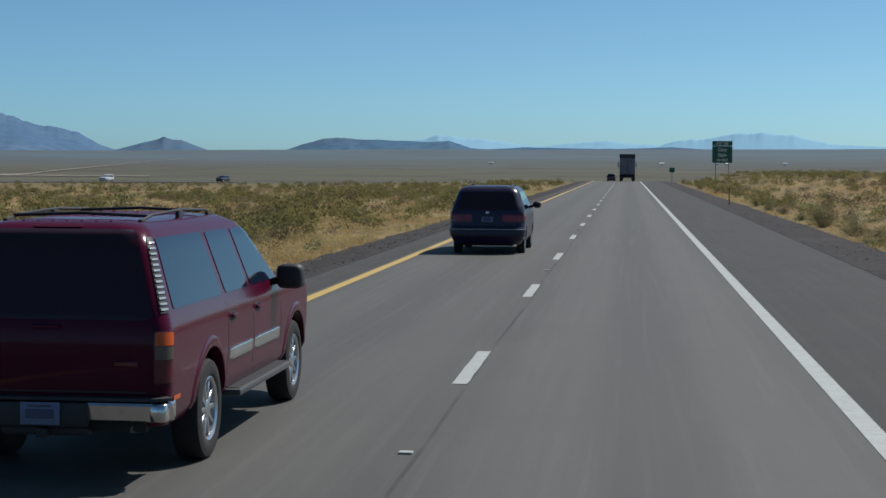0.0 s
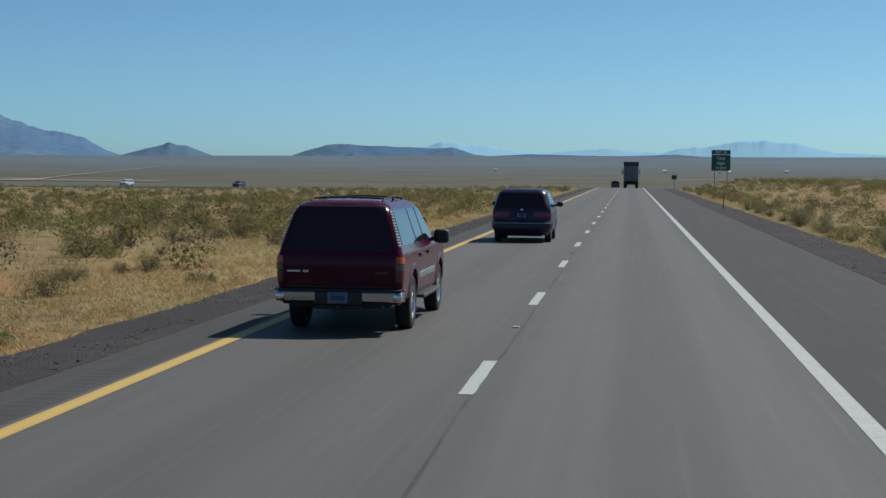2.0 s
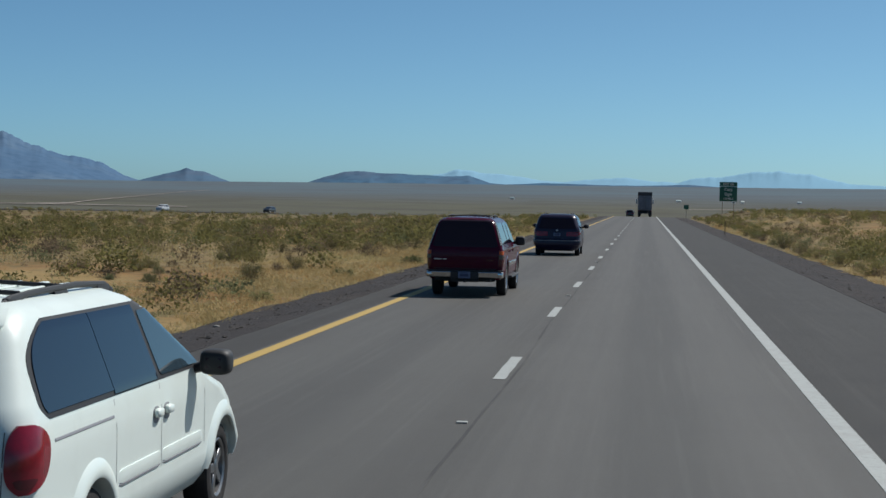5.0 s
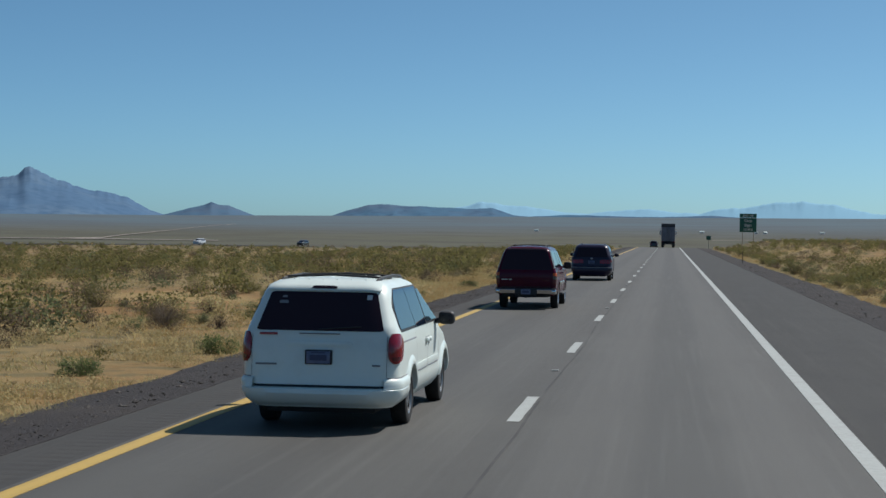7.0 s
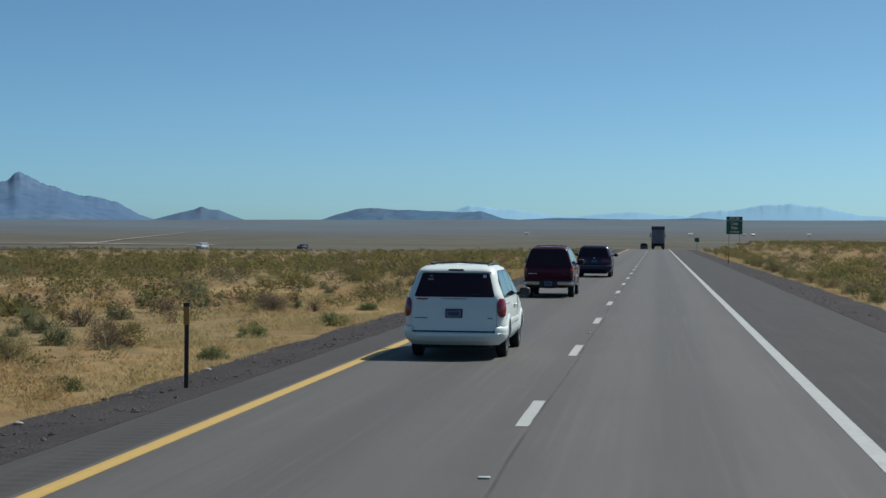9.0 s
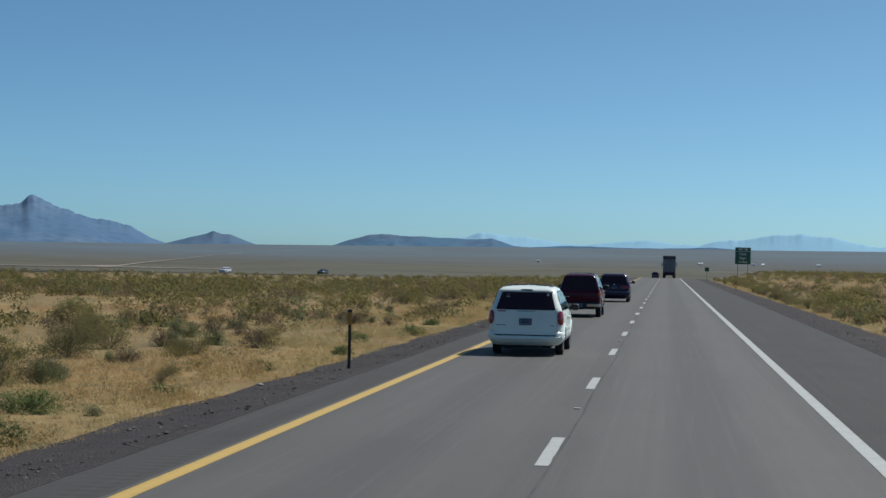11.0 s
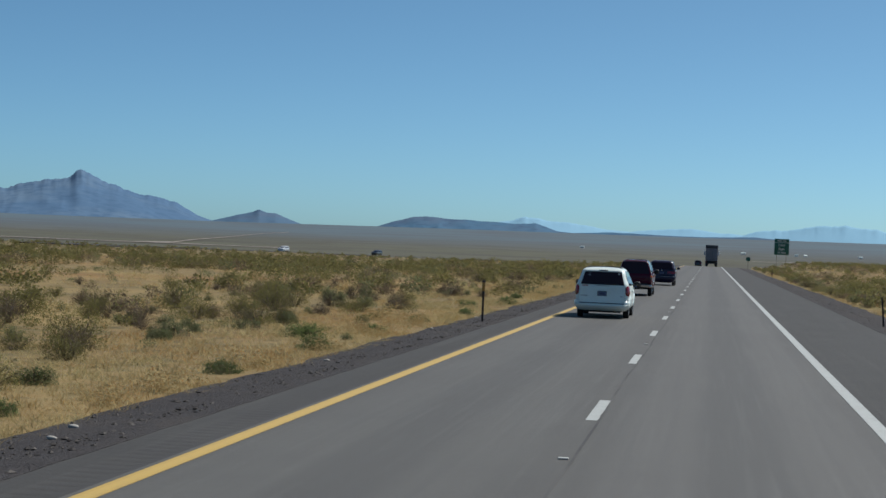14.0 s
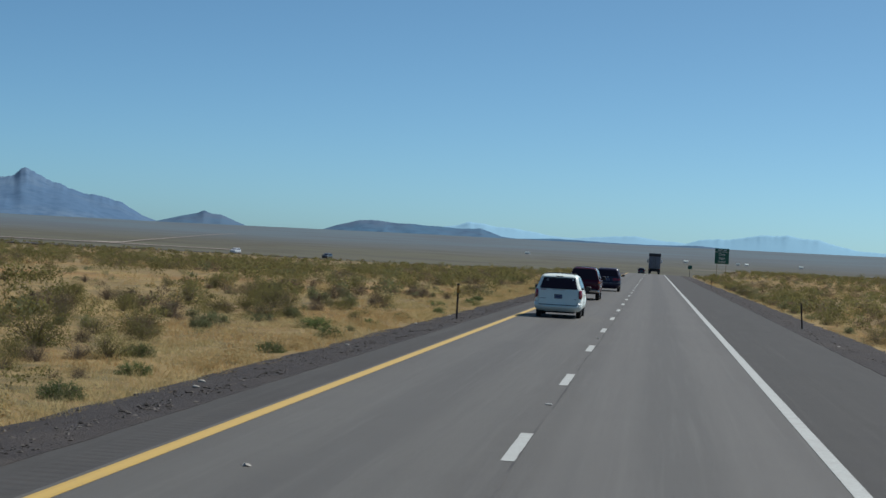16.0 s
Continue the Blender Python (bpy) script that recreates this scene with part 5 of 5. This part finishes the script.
def brush_leaves(spots, leaves, size, fill):
    """Small leaf triangles heaped into the shape of shrubs, drawn all at once."""
    spots = np.array(spots)
    n = len(spots)
    w = (0.35 + 0.5 * rng.random(n)) * spots[:, 2]
    h = w * (0.5 + 0.4 * rng.random(n))
    lobes = 5
    la = rng.random((n, lobes)) * 2 * math.pi
    lr = 0.55 * np.sqrt(rng.random((n, lobes)))
    lh = 0.35 + 0.5 * rng.random((n, lobes))
    pick_lobe = rng.integers(0, lobes, (n, leaves))
    rows = np.arange(n)[:, None]
    d = rng.normal(0, 1, (n, leaves, 3))
    d /= np.linalg.norm(d, axis=2, keepdims=True)
    rad = (fill + (1 - fill) * rng.random((n, leaves, 1)) ** 0.5) * 0.55
    c = d * rad
    c[..., 0] += (lr * np.cos(la))[rows, pick_lobe]
    c[..., 1] += (lr * np.sin(la))[rows, pick_lobe]
    c[..., 2] = np.abs(c[..., 2] + lh[rows, pick_lobe])
    c[..., :2] *= w[:, None, None]
    c[..., 2] *= h[:, None]
    ground_z = np.array([terrain(p[0], p[1]) for p in spots]) - 0.16
    c += np.stack([spots[:, 0], spots[:, 1], ground_z], 1)[:, None, :]
    c = c.reshape(-1, 3)
    s = (size * (0.6 + 0.8 * rng.random(len(c))))[:, None] * np.repeat(w, leaves)[:, None]
    a = rng.normal(0, 1, (len(c), 3)); a /= np.linalg.norm(a, axis=1, keepdims=True)
    b = np.cross(a, rng.normal(0, 1, (len(c), 3))); b /= np.linalg.norm(b, axis=1, keepdims=True)
    return np.stack([c - a * s, c + a * s, c + b * s * 0.9], 1).reshape(-1, 3)


GREEN_BUSHES = [bush_mesh("verge_bush", rng, 1.15, 0.42, 34, 2600, 0.026, 0.05, LEAF_FRESH) for k in range(2)]
GREEN_SPOTS = ((-6.9, -62.5), (-7.3, -57.5), (-8.6, -53.0), (-6.8, -49.0), (-6.9, -41.5), (-8.2, -37.0), (-7.1, -33.5), (-7.2, -26.0), (-6.7, -19.0), (-7.6, -12.0), (-6.8, -6.5), (-7.4, 3.0), (-6.9, 11.0), (-7.3, 24.0), (-6.8, 36.0))
for x, y in GREEN_SPOTS:
    ob = link("verge_bush", GREEN_BUSHES[rng.integers(2)])
    s = 0.5 + 0.4 * rng.random()
    ob.matrix_world = Matrix.LocRotScale((x, y, -0.17), Euler((0, 0, rng.random() * 6.28)), (s, s * (1.0 + 0.5 * rng.random()), s))
    tagged(ob, "low rounded fresh green bush in the dry verge grass", "bush", "bushes on the desert ground")


def far_brush():
    """Bushes too many and too far to count, one mesh for each leaf colour."""
    outer = [s for s in place(1700, -95, 0, 75) if s[0] < -15 or s[0] > 16]
    zones = ((outer, 120, 0.095, 0.2), (place(1050, -5, 60, 62), 215, 0.062, 0.15), (place(1500, 55, 150, 100), 260, 0.066, 0.2), (place(3300, 140, 280, 160), 70, 0.135, 0.3))
    packs = (("g", LEAF_GREEN, 0.40, 1.05, "olive green creosote brush covering the desert"), ("s", LEAF_SAGE, 0.13, 0.8, "grey-green sage brush covering the desert"), ("d", LEAF_DRY, 0.22, 0.8, "dry brown brush covering the desert"), ("y", GRASS, 0.25, 0.6, "straw yellow dry clumps covering the desert"))
    got = {p[0]: [] for p in packs}
    for n, (spots, leaves, size, fill) in enumerate(zones):
        kinds = rng.choice(len(packs), len(spots), p=[p[2] for p in packs])
        for i, p in enumerate(packs):
            mine = [(x, y, p[3] * (1.0, 1.45, 1.35, 0.95)[n]) for (x, y), k in zip(spots, kinds) if k == i]
            got[p[0]].append(brush_leaves(mine, leaves, size, fill))
    # low scrub close by, between the single bushes
    for low, leaves, size in ((place(1200, -88, -15, 32, 6.4), 160, 0.064), (place(1300, -15, 90, 46, 6.4), 130, 0.09)):
        kinds = rng.choice(4, len(low), p=[0.36, 0.12, 0.20, 0.32])
        for i, p in enumerate(packs):
            got[p[0]].append(brush_leaves([(x, y, (0.6, 0.5, 0.45, 0.38)[i]) for (x, y), k in zip(low, kinds) if k == i], leaves, size, 0.3))
    # thick brush on the rising bank
    bank = [(10.6 + 34 * rng.random() ** 1.4, -20 + 250 * rng.random()) for k in range(1000)]
    kinds = rng.choice(4, len(bank), p=[0.40, 0.13, 0.30, 0.17])
    for i, p in enumerate(packs):
        got[p[0]].append(brush_leaves([(x, y, p[3] * 0.95) for (x, y), k in zip(bank, kinds) if k == i], 120, 0.095, 0.2))
    # soft mounds of straw along the verge
    mounds = [(-6.4 - 2.8 * rng.random() ** 1.4, -80 + 150 * rng.random() ** 1.3, 0.3 + 0.25 * rng.random()) for k in range(1500)]
    mounds = [m for m in mounds if noise.noise((m[0] / 2.2, m[1] / 4, 1.9)) > -0.02]
    got["y"].append(brush_leaves(mounds, 170, 0.06, 0.2))
    for key, m, _, _, label in packs:
        v = np.concatenate(got[key])
        me = bpy.data.meshes.new("desert_brush")
        me.from_pydata(v.tolist(), [], np.arange(len(v)).reshape(-1, 3).tolist())
        me.materials.append(m)
        tagged(link("desert_brush", me), label, "brush", kind="stuff")


far_brush()


def grass():
    """Dry grass along the verges and between the bushes."""
    spots = []
    for k in range(21000):
        y = -79 + 250 * rng.random() ** 2.2
        u = rng.random() ** 1.3
        x = -5.95 - 6.0 * u if rng.random() < 0.78 else 9.1 + 3.0 * u
        if noise.noise((x / 2.5, y / 5, 6.6)) > -0.25:
            spots.append((x, y, 0.07 + 0.09 * rng.random(), 0.22, terrain(x, y) - 0.18))
    for k in range(9500):
        y = -80 + 300 * rng.random() ** 1.5
        side = rng.random() < 0.7
        x = -8.5 - 60 * rng.random() ** 1.3 if side else 9.9 + 36 * rng.random() ** 1.3
        if noise.noise((x / 7, y / 9, 2.6)) > -0.2:
            spots.append((x, y, 0.12 + 0.14 * rng.random(), 0.35, terrain(x, y) - 0.17))
    sp = np.repeat(np.array(spots), 12, axis=0)
    n = len(sp)
    a, r = rng.random(n) * 2 * math.pi, rng.random(n)
    px, py = sp[:, 0] + sp[:, 3] * r * np.cos(a), sp[:, 1] + sp[:, 3] * r * np.sin(a)
    h = sp[:, 2] * (0.4 + 0.9 * rng.random(n))
    lean = rng.normal(0, 0.9, (n, 2)) * h[:, None]
    t = rng.random(n) * math.pi
    bw = 0.002 + 0.005 * rng.random(n) + 0.00009 * (py + 90)
    dx, dy = np.cos(t) * bw, np.sin(t) * bw
    v = np.stack([np.stack([px - dx, py - dy, sp[:, 4]], 1), np.stack([px + dx, py + dy, sp[:, 4]], 1), np.stack([px + lean[:, 0], py + lean[:, 1], sp[:, 4] + h], 1)], 1).reshape(-1, 3)
    me = bpy.data.meshes.new("dry_grass")
    me.from_pydata(v.tolist(), [], np.arange(len(v)).reshape(-1, 3).tolist())
    me.materials.append(GRASS)
    tagged(link("dry_grass", me), "dry golden grass along the verges and between bushes", "grass", kind="stuff")


grass()


# ---- litter on the verge ----
def tyre_shred(m):
    rows = []
    for k in range(14):
        q = k / 13
        w = 0.09 * (0.6 + 0.5 * math.sin(3 * q + 0.4)) * (1 if 0.08 < q < 0.92 else 0.5)
        y = 0.9 * q - 0.45
        zz = 0.05 + 0.05 * math.sin(q * 5)
        rows.append([(-w, y, zz), (-w * 0.4, y, zz + 0.03), (w * 0.4, y, zz + 0.03), (w, y, zz), (w * 0.4, y, zz + 0.008), (-w * 0.4, y, zz + 0.008)])
    ob = part("tyre_shred", grid_bm(rows, close_u=True), RUBBER, None)
    ob.matrix_world = m
    return tagged(ob, "torn strip of black tyre rubber lying on the gravel", "tyre scrap")


tyre_shred(pose(-5.95, -49.8, -0.13, 0, 0, 80) @ Matrix.Scale(0.5, 4))


def litter_scrap(x, y, turn):
    rows = []
    for k in range(6):
        q = k / 5
        w = 0.05 * (0.5 + math.sin(math.pi * (0.15 + 0.7 * q)))
        z = 0.012 + 0.03 * math.sin(q * 7) ** 2
        rows.append([(-w, 0.16 * q - 0.08, 0.004), (-w * 0.4, 0.16 * q - 0.08, z + 0.012), (w * 0.5, 0.16 * q - 0.08, z), (w, 0.16 * q - 0.08, 0.006)])
    ob = part("litter_scrap", grid_bm(rows), PALE_STONE, None)
    ob.matrix_world = pose(x, y, 0.0, 0, 0, turn) @ Matrix.Scale(0.7, 4)
    return tagged(ob, "small crumpled pale scrap lying on the asphalt", "litter")


litter_scrap(-2.5, -69.5, 20)
